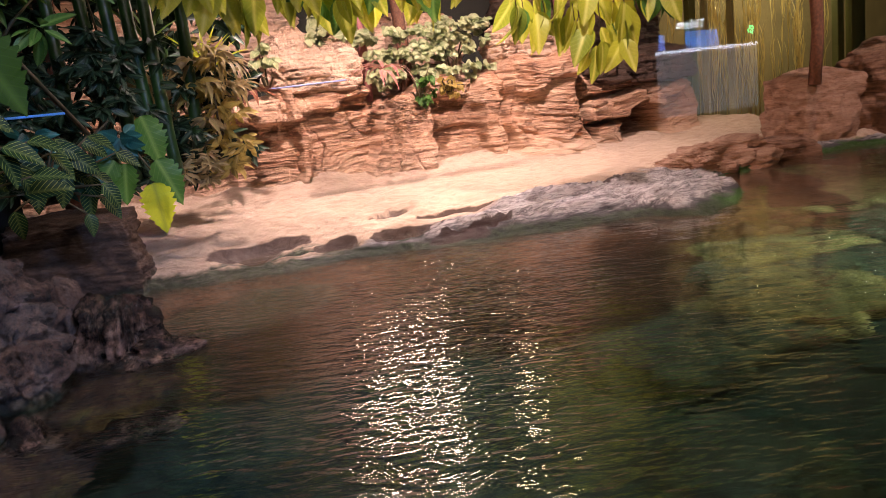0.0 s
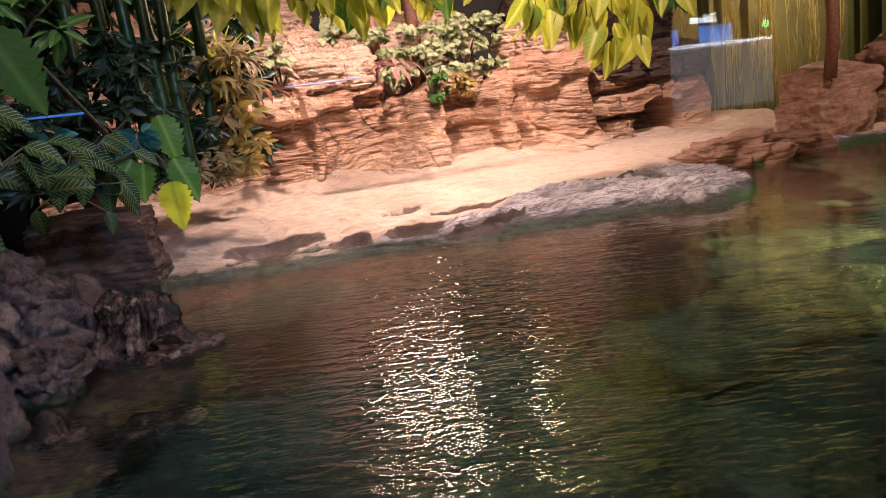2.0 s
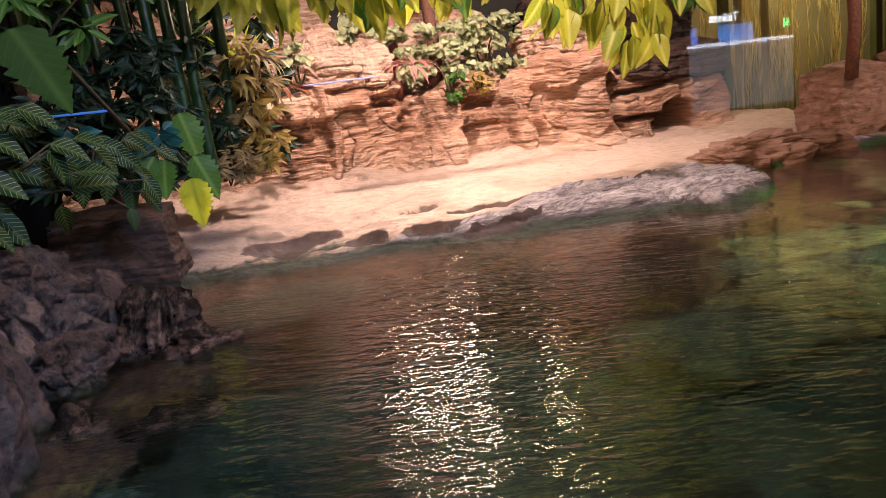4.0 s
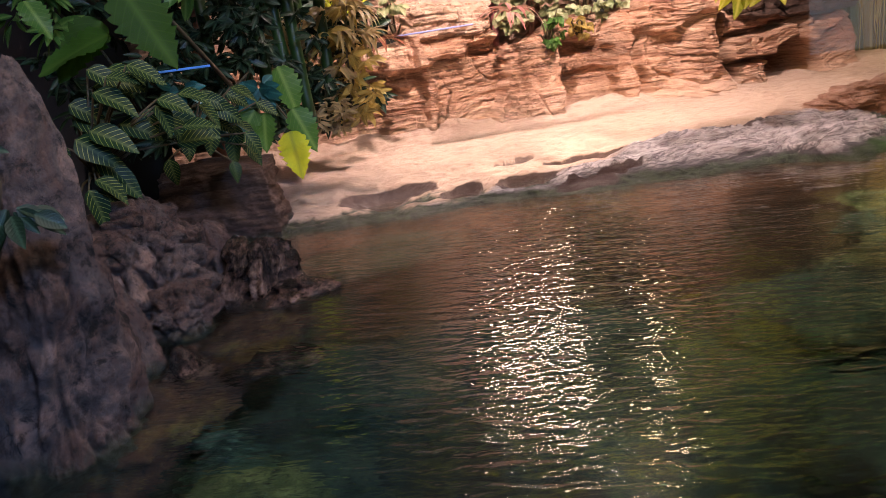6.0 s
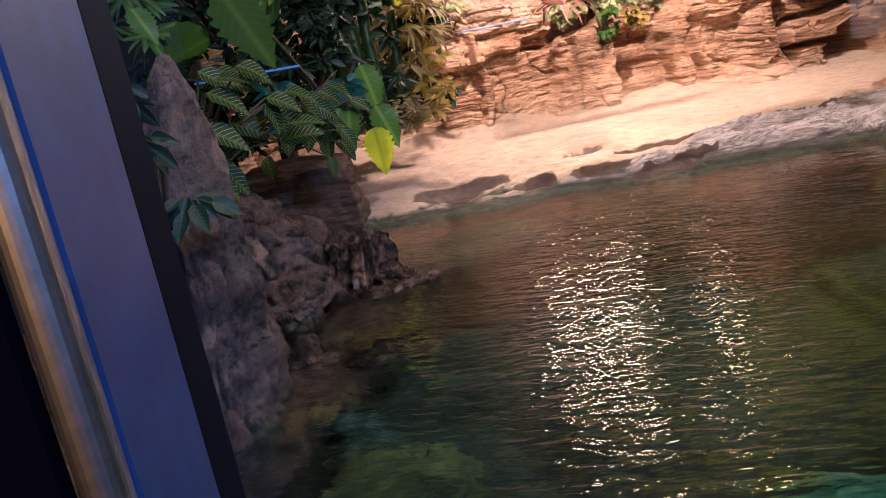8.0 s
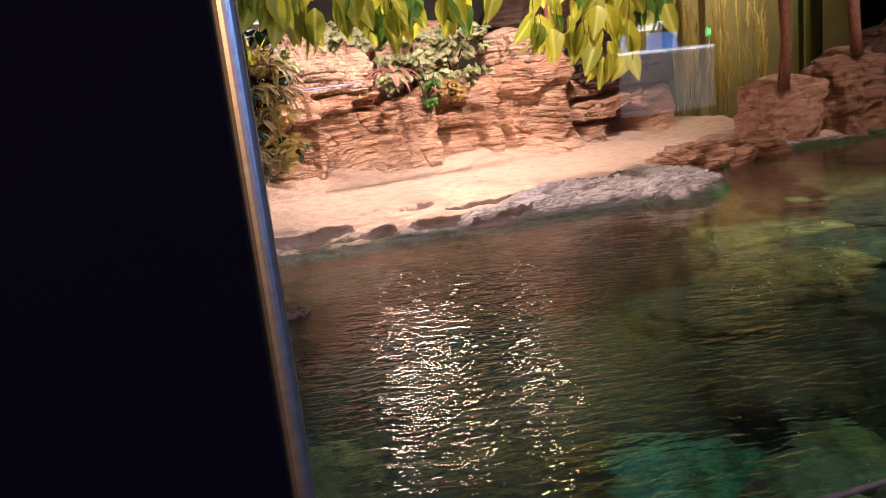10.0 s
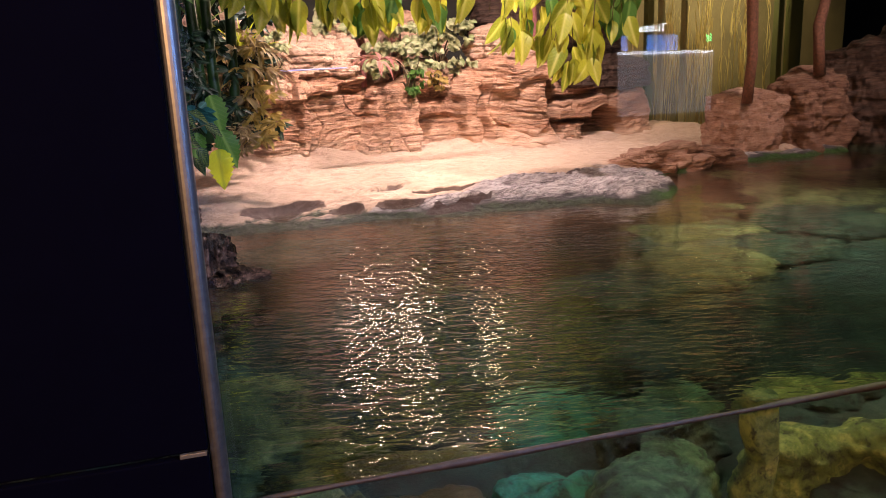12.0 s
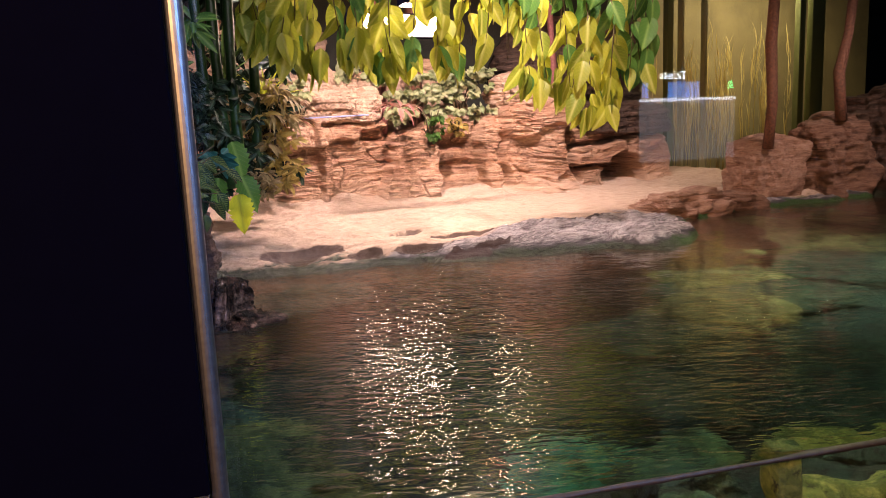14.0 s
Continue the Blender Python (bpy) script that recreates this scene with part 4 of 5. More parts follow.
def leaf_material(name, young, old, vein, through=0.45, rough=0.4, stripes=0.0, stripe=None, blotch=0.0):
    """Leaf blade: x across, y along; a paler midrib and side veins, light passing through it. stripes: pale bands along the side veins."""
    m, nt, b = material(name)
    info = nt.nodes.new("ShaderNodeObjectInfo")
    geo = nt.nodes.new("ShaderNodeNewGeometry")
    vary = calc(nt, "FRACT", calc(nt, "ADD", info.outputs["Random"], geo.outputs["Random Per Island"]))
    col = ramp(nt, vary, [(0.0, old), (0.55, young), (1.0, tuple(0.5 * (a + c) for a, c in zip(old, young)))])
    at = nt.nodes.new("ShaderNodeAttribute")
    at.attribute_name = "blade"
    sep = nt.nodes.new("ShaderNodeSeparateXYZ")
    nt.links.new(at.outputs["Vector"], sep.inputs[0])
    across, along = calc(nt, "ABSOLUTE", sep.outputs["X"]), sep.outputs["Y"]
    rib = calc(nt, "SUBTRACT", 1.0, calc(nt, "MULTIPLY", across, 16.0), True)
    slant = calc(nt, "SUBTRACT", along, calc(nt, "ADD", calc(nt, "MULTIPLY", across, 0.75), calc(nt, "MULTIPLY", calc(nt, "MULTIPLY", across, across), 0.9)))
    wave = calc(nt, "SINE", calc(nt, "MULTIPLY", slant, 52.0))
    thin = calc(nt, "MULTIPLY", calc(nt, "SUBTRACT", wave, 0.82), 3.0, True)
    col = mix(nt, calc(nt, "MULTIPLY", noise_tex(nt, at.outputs["Vector"], 7.0, 4, 0.6), 0.5), col, tuple(c * 0.55 for c in old))
    if stripes:
        band = calc(nt, "MULTIPLY", calc(nt, "SUBTRACT", wave, 0.86), 8.0, True)
        band = calc(nt, "MULTIPLY", band, calc(nt, "SUBTRACT", 1.0, calc(nt, "MULTIPLY", calc(nt, "SUBTRACT", across, 0.36), 10.0, True), True))
        col = mix(nt, calc(nt, "MULTIPLY", band, stripes), col, stripe)
    else:
        col = mix(nt, calc(nt, "MULTIPLY", thin, 0.5), col, vein)
    col = mix(nt, calc(nt, "MULTIPLY", rib, 0.8), col, vein)
    nt.links.new(col, b.inputs["Base Color"])
    b.inputs["Roughness"].default_value = rough
    b.inputs["Specular IOR Level"].default_value = 0.25
    trans = nt.nodes.new("ShaderNodeBsdfTranslucent")
    nt.links.new(mix(nt, 0.35, col, young), trans.inputs[0])
    ms = nt.nodes.new("ShaderNodeMixShader")
    ms.inputs[0].default_value = through
    nt.links.new(b.outputs[0], ms.inputs[1])
    nt.links.new(trans.outputs[0], ms.inputs[2])
    nt.links.new(ms.outputs[0], nt.nodes["Material Output"].inputs[0])
    bump(nt, b, [(wave, 0.2, 0.0008)])
    return m


LEAF_GOLD = leaf_material("sunlit_leaf", (0.42, 0.41, 0.035), (0.14, 0.21, 0.025), (0.55, 0.52, 0.14), 0.55)
LEAF_LIME = leaf_material("lime_leaf", (0.78, 0.8, 0.05), (0.65, 0.7, 0.04), (0.35, 0.4, 0.05), 0.5)
LEAF_GREEN = leaf_material("green_leaf", (0.09, 0.2, 0.035), (0.04, 0.11, 0.025), (0.2, 0.32, 0.08), 0.35)
# near-black green: the gloom round these bushes is kept in the leaf colour
LEAF_DARK = leaf_material("shaded_dark_leaf", (0.018, 0.038, 0.018), (0.006, 0.015, 0.009), (0.05, 0.09, 0.05), 0.2)
LEAF_ZEBRA = leaf_material("zebra_leaf", (0.014, 0.045, 0.014), (0.008, 0.028, 0.012), (0.1, 0.13, 0.04), 0.2, rough=0.5, stripes=0.8, stripe=(0.32, 0.35, 0.07))
LEAF_TEAL = leaf_material("teal_leaf", (0.03, 0.13, 0.12), (0.012, 0.06, 0.06), (0.05, 0.18, 0.16), 0.2)
LEAF_BROAD = leaf_material("broad_toothed_leaf", (0.05, 0.13, 0.012), (0.025, 0.065, 0.008), (0.07, 0.14, 0.02), 0.4, rough=0.7)
LEAF_IVY = leaf_material("ivy_leaf", (0.5, 0.5, 0.28), (0.17, 0.22, 0.08), (0.45, 0.45, 0.28), 0.3)
LEAF_OCHRE = leaf_material("yellow_leaf", (0.62, 0.45, 0.12), (0.2, 0.15, 0.05), (0.5, 0.4, 0.14), 0.45)
LEAF_OLIVE = leaf_material("olive_leaf", (0.5, 0.36, 0.19), (0.2, 0.14, 0.07), (0.3, 0.25, 0.1), 0.35)
LEAF_RED = leaf_material("dark_red_leaf", (0.18, 0.05, 0.03), (0.09, 0.03, 0.025), (0.25, 0.1, 0.05), 0.25)
LEAF_PINK = leaf_material("pink_striped_leaf", (0.55, 0.45, 0.3), (0.4, 0.22, 0.16), (0.5, 0.12, 0.16), 0.3)
BARK = plain("brown_bark", (0.2, 0.08, 0.045), 0.85, vary=0.6, scale=40, relief=0.02)
BARK_PINK = plain("pinkish_stem", (0.4, 0.14, 0.13), 0.7, vary=0.5, scale=50, relief=0.01)
BAMBOO = plain("green_bamboo", (0.02, 0.06, 0.012), 0.4, vary=0.5, scale=20)
TWIG = plain("twig", (0.1, 0.07, 0.03), 0.8, vary=0.4, scale=40)


def blade_arrays(length, width, bend=0.3, fold=0.25, teeth=0, wavy=0.0, tip=1.0, rows=9, seed=0, stalk=0.06):
    """A leaf from its stalk at the origin along +y: rows of five points; bend hangs its end down."""
    rng = random.Random(seed)
    verts, blade, faces = [], [], []
    for i in range(rows + 1):
        t = i / rows
        w = math.sin(math.pi * min(1, max(0.0, t)) ** (0.75 * tip)) ** 0.85 if 0 < t < 1 else 0.0
        w = max(w, 0.035) * width / 2
        if teeth:
            w *= 1.12 - 0.3 * ((t * teeth) % 1.0) + 0.04 * rng.uniform(-1, 1)
        a = bend * t
        y = length * (t - a * a * t / 6) + stalk * length * 0
        z = -length * bend * t * t / 2
        for s in (-1, -0.55, 0, 0.55, 1):
            lift = fold * abs(s) * w + wavy * width * math.sin(t * 9 + s * 2 + seed) * abs(s) * 0.2
            verts.append((s * w, y, z + lift))
            blade.append((s * w / max(length, 1e-6), t, 0))
    for i in range(rows):
        for k in range(4):
            a = i * 5 + k
            faces.append((a, a + 1, a + 6, a + 5))
    return np.array(verts), blade, faces


def leaf_mesh(name, mat, **kw):
    v, blade, f = blade_arrays(**kw)
    me = mesh(name, v, f, mat)
    at = me.attributes.new("blade", "FLOAT_VECTOR", "POINT")
    at.data.foreach_set("vector", np.array(blade, float).ravel())
    return me


def many_leaves(name, mat, spots, shapes):
    """One mesh of many leaves. spots: (matrix, which shape)."""
    vs, bl, fs, n = [], [], [], 0
    made = [blade_arrays(**kw) for kw in shapes]
    for m, k in spots:
        v, b, f = made[k % len(made)]
        r = np.array(m.to_3x3())
        vs.append(v @ r.T + np.array(m.translation))
        bl.append(np.array(b))
        fs += [tuple(i + n for i in q) for q in f]
        n += len(v)
    me = mesh(name, np.concatenate(vs), fs, mat)
    at = me.attributes.new("blade", "FLOAT_VECTOR", "POINT")
    at.data.foreach_set("vector", np.concatenate(bl).ravel())
    return me


def aim(at, way, spin=0.0, size=1.0, face=(0, -1, 0)):
    """The pose of a leaf whose stalk is at a place and whose blade runs that way, its face towards face."""
    y = Vector(way).normalized()
    f = Vector(face) + Vector((0.001, 0.002, 0.003))
    x = y.cross(f).normalized()
    z = x.cross(y).normalized()
    r = Matrix((x, y, z)).transposed().to_4x4()
    return Matrix.Translation(at) @ r @ Matrix.Rotation(spin, 4, "Y") @ Matrix.Diagonal((size, size, size, 1))


def leaf_on(me, plant, m, label=""):
    ob = new("leaf", me)
    ob.parent = plant
    ob.matrix_parent_inverse = Matrix.Identity(4)
    ob.matrix_basis = plant.matrix_basis.inverted() @ m
    return tagged(ob, label)


def canopy():
    """The tree that hangs over the beach: a limb overhead, drooping twigs, broad leaves with the lamp behind them."""
    rng = random.Random(7)
    tree = holder("overhanging_tree", (-0.5, 5.3, 0.1), "tree with broad drooping yellow-green leaves lit from behind", "tree")
    o = Vector(tree.location)
    child("trunk", tube_mesh("trunk", [(-0.5, 5.3, 0.1), (-0.48, 5.25, 1.0), (-0.4, 5.1, 1.8), (-0.1, 4.9, 2.2)], [0.07, 0.06, 0.055, 0.045], BARK, 10, 0.08), tree, at=-o)
    limb = [(-0.1, 4.9, 2.2), (0.6, 4.2, 2.3), (1.5, 3.95, 2.3), (2.35, 3.92, 2.15), (3.0, 3.9, 1.95)]
    child("limb", tube_mesh("limb", limb, [0.045, 0.038, 0.032, 0.025, 0.012], BARK, 8, 0.08), tree, at=-o)
    shapes = [leaf_mesh("leaf", LEAF_GOLD, length=0.25, width=0.125, bend=0.35, fold=0.3, wavy=0.15, seed=k, tip=0.9) for k in range(4)]
    greens = [leaf_mesh("leaf", LEAF_GREEN, length=0.24, width=0.13, bend=0.4, fold=0.25, wavy=0.2, seed=k + 9, tip=0.9) for k in range(3)]
    low_x = [0.13, 0.26, 0.6, 0.72, 0.92, 1.09, 1.26, 1.63, 1.92, 2.15, 2.46, 2.62, 2.69, 2.82, 3.16, 3.27]
    low_z = [1.4, 1.33, 1.19, 1.26, 1.3, 1.15, 1.23, 1.2, 1.33, 1.06, 0.99, 0.84, 0.79, 0.99, 1.16, 1.4]
    for k in range(44):
        x = 0.1 + 3.14 * (k + rng.uniform(0.2, 0.8)) / 44
        low = float(np.interp(x, low_x, low_z)) + 0.2
        y = rng.uniform(3.66, 4.04)
        top = (x + rng.uniform(-0.15, 0.15), y + rng.uniform(-0.05, 0.1), 2.2 - 0.25 * max(0, x - 2.35))
        mid = (x + rng.uniform(-0.1, 0.1), y, (top[2] + low) / 2 + 0.1)
        path = [Vector(top), Vector(mid), Vector((x, y, low))]
        twig = child("twig", tube_mesh("twig", path, [0.006, 0.005, 0.003], TWIG, 5), tree, at=-o)
        n = int((top[2] - low) / 0.1)
        for j in range(n + 2):
            t = min(1.0, (j + rng.uniform(0, 0.6)) / n)
            p = path[0].lerp(path[1], t * 2) if t < 0.5 else path[1].lerp(path[2], t * 2 - 1)
            a = rng.uniform(0, 6.28)
            side = rng.uniform(0.15, 0.75)
            way = (math.cos(a) * side, math.sin(a) * side * 0.7, -1.0 + 0.35 * (1 - t))
            if (abs(p.x - 1.22) < 0.42 and p.z < 1.36) or (abs(p.x - 1.93) < 0.17 and 1.27 < p.z < 1.68):
                continue
            face = (rng.uniform(-0.9, 0.9), -1, rng.uniform(-0.3, 0.5))
            pool = greens if (x > 2.85 and rng.random() < 0.8) or (t < 0.55 and rng.random() < 0.75) or rng.random() < 0.12 else shapes
            leaf = new("leaf", rng.choice(pool))
            leaf.parent, leaf.matrix_basis = twig, aim(p, way, rng.uniform(-0.6, 0.6), rng.uniform(0.7, 1.12), face)
    # the lowest leaves
    for p, way, s in (((2.66, 3.9, 1.0), (-0.12, 0, -1), 0.95), ((2.6, 3.9, 0.96), (-0.5, 0, -0.8), 0.6), ((2.48, 3.92, 1.2), (-0.06, 0, -1), 0.92), ((0.63, 3.85, 1.42), (-0.1, 0, -1), 0.9), ((1.05, 3.8, 1.36), (0.2, 0, -1), 1.0), ((2.15, 3.92, 1.27), (-0.1, 0, -1), 0.9)):
        leaf_on(shapes[0], tree, aim(p, way, 0.1, s, (0.1, -1, 0.1)))


canopy()


def rosette(name, at, mat, count, length, width, seed, label, category="plant", up=0.6, spread=1.0, droop=0.8, out=(0, -1, 0)):
    """Long leaves that spring from one base."""
    rng = random.Random(seed)
    plant = holder(name, at, label, category)
    shapes = [leaf_mesh("leaf", mat, length=length * s, width=width, bend=droop * s, fold=0.35, tip=0.8, seed=seed + k) for k, s in enumerate((0.8, 1.0, 1.15))]
    for k in range(count):
        a = k * 2.4 + rng.uniform(-0.4, 0.4)
        rise = up * rng.uniform(0.2, 1.4)
        way = Vector((math.cos(a) * spread, math.sin(a) * spread, rise)) + Vector(out) * 0.5
        leaf_on(rng.choice(shapes), plant, aim(Vector(at) + Vector((rng.uniform(-1, 1), rng.uniform(-1, 1), rng.uniform(-1, 1))) * 0.015, way, rng.uniform(-0.3, 0.3), 1.0, (0, 0, 1)))
    return plant


def bush(name, mat, box, count, shapes, seed, label, category="bush", down=0.3, stem_from=None, face=(0, -1, 0.6)):
    """A dense bush: branching stems and leaves through an uneven volume; box: centre and half sizes."""
    rng = random.Random(seed)
    (cx, cy, cz), (hx, hy, hz) = box
    base = stem_from or (cx, cy + hy, cz - hz)
    plant = holder(name, base, label, category)
    o = Vector(base)
    spots = []
    stems = 7
    for k in range(stems):
        end = Vector((cx + hx * rng.uniform(-0.8, 0.8), cy + hy * rng.uniform(-0.8, 0.8), cz + hz * rng.uniform(-0.6, 0.8)))
        mid = o.lerp(end, 0.5) + Vector((rng.uniform(-0.05, 0.05), rng.uniform(-0.05, 0.05), 0.06))
        child("stem", tube_mesh("stem", [o, mid, end], [0.012, 0.008, 0.003], TWIG, 5), plant, at=-o)
    hubs = [Vector((cx + hx * rng.uniform(-1, 1), cy + hy * rng.uniform(-1, 1), cz + hz * rng.uniform(-1, 1))) for _ in range(max(6, count // 14))]
    hubs = [h for h in hubs if ((h.x - cx) / hx) ** 2 + ((h.z - cz) / hz) ** 2 < 1.15]
    for k in range(count):
        h = hubs[k % len(hubs)]
        a, b = rng.uniform(0, 6.28), rng.uniform(-0.9, 0.7) - down
        way = Vector((math.cos(a), math.sin(a) * 0.8 - 0.35, b))
        p = h + way.normalized() * rng.uniform(0.0, 0.05)
        f = Vector(face) + Vector((rng.uniform(-0.8, 0.8), rng.uniform(-0.4, 0.4), rng.uniform(-0.6, 0.6)))
        spots.append((aim(p, way, rng.uniform(-0.5, 0.5), rng.uniform(0.6, 1.15), f), rng.randrange(9)))
    ob = child("leaves", many_leaves("leaves", mat, spots, shapes), plant, at=-o)
    ob["kind"] = "stuff"
    return plant


def shape(length, width, bend=0.4, fold=0.25, **kw):
    return dict(length=length, width=width, bend=bend, fold=fold, rows=5, **kw)


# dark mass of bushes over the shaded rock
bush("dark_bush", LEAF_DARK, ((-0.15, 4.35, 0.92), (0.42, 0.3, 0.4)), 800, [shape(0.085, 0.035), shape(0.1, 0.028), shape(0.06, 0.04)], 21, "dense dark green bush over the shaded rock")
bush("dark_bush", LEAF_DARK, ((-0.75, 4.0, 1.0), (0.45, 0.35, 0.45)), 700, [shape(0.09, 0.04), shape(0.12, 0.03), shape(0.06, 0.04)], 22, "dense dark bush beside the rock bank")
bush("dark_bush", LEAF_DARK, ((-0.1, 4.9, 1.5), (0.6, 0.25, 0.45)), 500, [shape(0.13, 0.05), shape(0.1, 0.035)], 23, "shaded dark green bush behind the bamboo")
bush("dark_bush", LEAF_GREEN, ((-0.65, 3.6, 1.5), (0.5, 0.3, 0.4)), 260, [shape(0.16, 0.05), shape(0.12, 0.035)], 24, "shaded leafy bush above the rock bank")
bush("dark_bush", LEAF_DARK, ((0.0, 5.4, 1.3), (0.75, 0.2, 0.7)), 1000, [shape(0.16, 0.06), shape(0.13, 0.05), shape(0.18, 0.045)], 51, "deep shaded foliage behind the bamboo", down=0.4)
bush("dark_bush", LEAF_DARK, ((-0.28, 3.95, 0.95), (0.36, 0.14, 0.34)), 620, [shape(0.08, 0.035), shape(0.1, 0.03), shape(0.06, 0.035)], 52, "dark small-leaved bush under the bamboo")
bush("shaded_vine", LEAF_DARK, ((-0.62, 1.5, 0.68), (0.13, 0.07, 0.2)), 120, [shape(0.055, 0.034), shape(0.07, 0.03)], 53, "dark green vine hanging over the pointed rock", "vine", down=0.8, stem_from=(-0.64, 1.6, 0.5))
# yellow and olive plants at the wall's end
bush("yellow_bush", LEAF_OCHRE, ((0.42, 4.52, 0.9), (0.15, 0.18, 0.36)), 330, [shape(0.12, 0.035, 1.0), shape(0.09, 0.035, 0.6), shape(0.06, 0.03)], 25, "yellow-leaved bush beside the rock wall", down=0.3)
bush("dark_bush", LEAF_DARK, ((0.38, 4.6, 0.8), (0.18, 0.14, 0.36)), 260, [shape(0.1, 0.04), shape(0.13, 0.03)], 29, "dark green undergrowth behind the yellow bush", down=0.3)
bush("olive_bush", LEAF_OLIVE, ((0.3, 4.65, 1.05), (0.26, 0.2, 0.22)), 320, [shape(0.15, 0.03, 0.9), shape(0.11, 0.035)], 26, "olive and tan long-leaved bush", down=0.3)
bush("grey_bush", LEAF_OLIVE, ((0.2, 4.4, 0.62), (0.2, 0.16, 0.16)), 240, [shape(0.08, 0.02, 0.6), shape(0.06, 0.02)], 27, "sparse olive twiggy plant under the yellow bush", down=0.2)
for k, at in enumerate(((0.5, 4.5, 1.14), (0.4, 4.45, 1.02), (0.56, 4.6, 1.0))):
    rosette("tan_bromeliad", at, LEAF_OLIVE, 22, 0.2, 0.032, 61 + k, "tan long-leaved bromeliad hanging beside the bamboo", up=0.5, droop=1.3)
rosette("red_bromeliad", (0.85, 6.1, 1.02), LEAF_RED, 9, 0.3, 0.06, 31, "dark red bromeliad on the rock wall", up=0.35)

# ivy along the top of the wall
IVY = [shape(0.07, 0.06, 0.3, 0.15), shape(0.055, 0.05, 0.3, 0.15), shape(0.085, 0.07, 0.4, 0.15)]
bush("ivy", LEAF_IVY, ((2.95, 6.75, 1.32), (0.42, 0.1, 0.3)), 800, IVY, 41, "pale green ivy hanging over the rock wall", "ivy", down=0.5)
bush("ivy", LEAF_IVY, ((2.35, 6.7, 1.25), (0.3, 0.1, 0.28)), 480, IVY, 42, "pale green ivy on top of the rock wall", "ivy", down=0.5)
bush("ivy", LEAF_GREEN, ((2.45, 6.45, 0.98), (0.16, 0.07, 0.2)), 110, IVY, 43, "green ivy strand trailing over the rock wall", "ivy", down=0.8)
bush("ivy", LEAF_OCHRE, ((2.72, 6.35, 0.92), (0.13, 0.06, 0.1)), 50, IVY, 44, "yellowish ivy tuft trailing on the rock", "ivy", down=0.6)
bush("ivy", LEAF_IVY, ((1.05, 6.4, 1.25), (0.06, 0.06, 0.22)), 70, IVY, 45, "thin ivy strand beside the upper rock", "ivy", down=0.8)
bush("ivy", LEAF_IVY, ((1.75, 6.75, 1.55), (0.35, 0.1, 0.14)), 320, IVY, 46, "ivy behind the upper rocks", "ivy", down=0.4)
rosette("pink_dracaena", (2.05, 6.3, 1.12), LEAF_PINK, 16, 0.32, 0.045, 33, "pink and cream striped dracaena on the wall", up=0.5, droop=1.3)

# stems on top of the wall
for sx, sy, r, mat, lab in ((2.05, 6.9, 0.045, BARK_PINK, "pinkish stem of a small tree"), (2.5, 7.0, 0.06, BARK, "brown trunk among the ivy"), (4.25, 6.9, 0.04, BARK_PINK, "thin pinkish trunk behind the rock wall")):
    put("tree_trunk", tube_mesh("tree_trunk", [(sx, sy, 0.5), (sx + 0.02, sy, 1.3), (sx - 0.03, sy, 2.2), (sx, sy, 3.2)], [r * 1.1, r, r, r * 0.9], mat, 12, 0.08), lab, "tree trunk")

# bamboo
for k, (sx, sy) in enumerate(((-0.08, 4.2), (-0.2, 4.75), (0.04, 4.22), (0.13, 4.2), (0.2, 4.95), (0.3, 4.5), (-0.38, 4.6))):
    pts, rad = [], []
    for j in range(24):
        z = 0.55 + j * 0.115
        pts.append((sx + 0.015 * math.sin(j * 0.3 + k), sy, z))
        rad.append(0.033 if j % 3 else 0.037)
    put("bamboo_stem", tube_mesh("bamboo_stem", pts, rad, BAMBOO, 12), "dark green jointed bamboo stem behind the bushes", "bamboo", "bamboo stems")
rosette("grass_tuft", (0.42, 4.75, 1.12), LEAF_LIME, 14, 0.34, 0.025, 34, "bright green upright blades beside the bamboo", up=2.2, droop=0.5)
rosette("grass_tuft", (0.12, 4.6, 1.3), LEAF_GREEN, 12, 0.4, 0.03, 35, "green upright blades among the bamboo", up=2.0, droop=0.5)

# broad toothed leaves over the shaded rock
hibiscus = holder("broad_leaf_plant", (-0.2, 3.75, 0.75), "plant with broad toothed green and lime leaves", "plant")
toothed = {m: leaf_mesh("leaf", m, length=0.25, width=0.15, bend=0.15, fold=0.2, teeth=8, wavy=0.25, rows=48, seed=5, tip=0.8) for m in (LEAF_LIME, LEAF_GREEN, LEAF_BROAD)}
for p, way, s, m, f in (
    ((0.0, 3.5, 0.56), (0.08, 0, -1), 0.95, LEAF_LIME, (0, -1, 0.1)),
    ((0.03, 3.55, 0.66), (0.35, 0, -0.9), 0.95, LEAF_GREEN, (0.2, -1, 0.3)),
    ((0.0, 3.6, 0.86), (0.25, 0, -1), 1.0, LEAF_GREEN, (0.4, -1, 0.2)),
    ((-0.1, 3.52, 0.66), (-0.15, 0, -1), 0.75, LEAF_GREEN, (-0.2, -1, 0.3)),
    ((-0.14, 3.5, 0.68), (-0.6, -0.2, -0.8), 0.75, LEAF_GREEN, (0, -1, 0.5)),
    ((-0.51, 3.0, 1.2), (0.42, -0.14, -0.9), 1.4, LEAF_BROAD, (0.2, -1, 0.25)),
    ((-0.59, 3.0, 1.04), (-0.92, -0.19, -0.35), 1.15, LEAF_BROAD, (0, -0.6, 1.0)),
    ((-0.62, 3.1, 1.1), (-0.6, -0.19, -0.6), 1.15, LEAF_BROAD, (0, -1, 0.6)),
    ((-0.84, 3.0, 1.19), (0.43, -0.3, -0.85), 0.67, LEAF_GREEN, (0.5, -1, 0.2)),
):
    leaf_on(toothed[m], hibiscus, aim(p, way, 0.0, s, f))
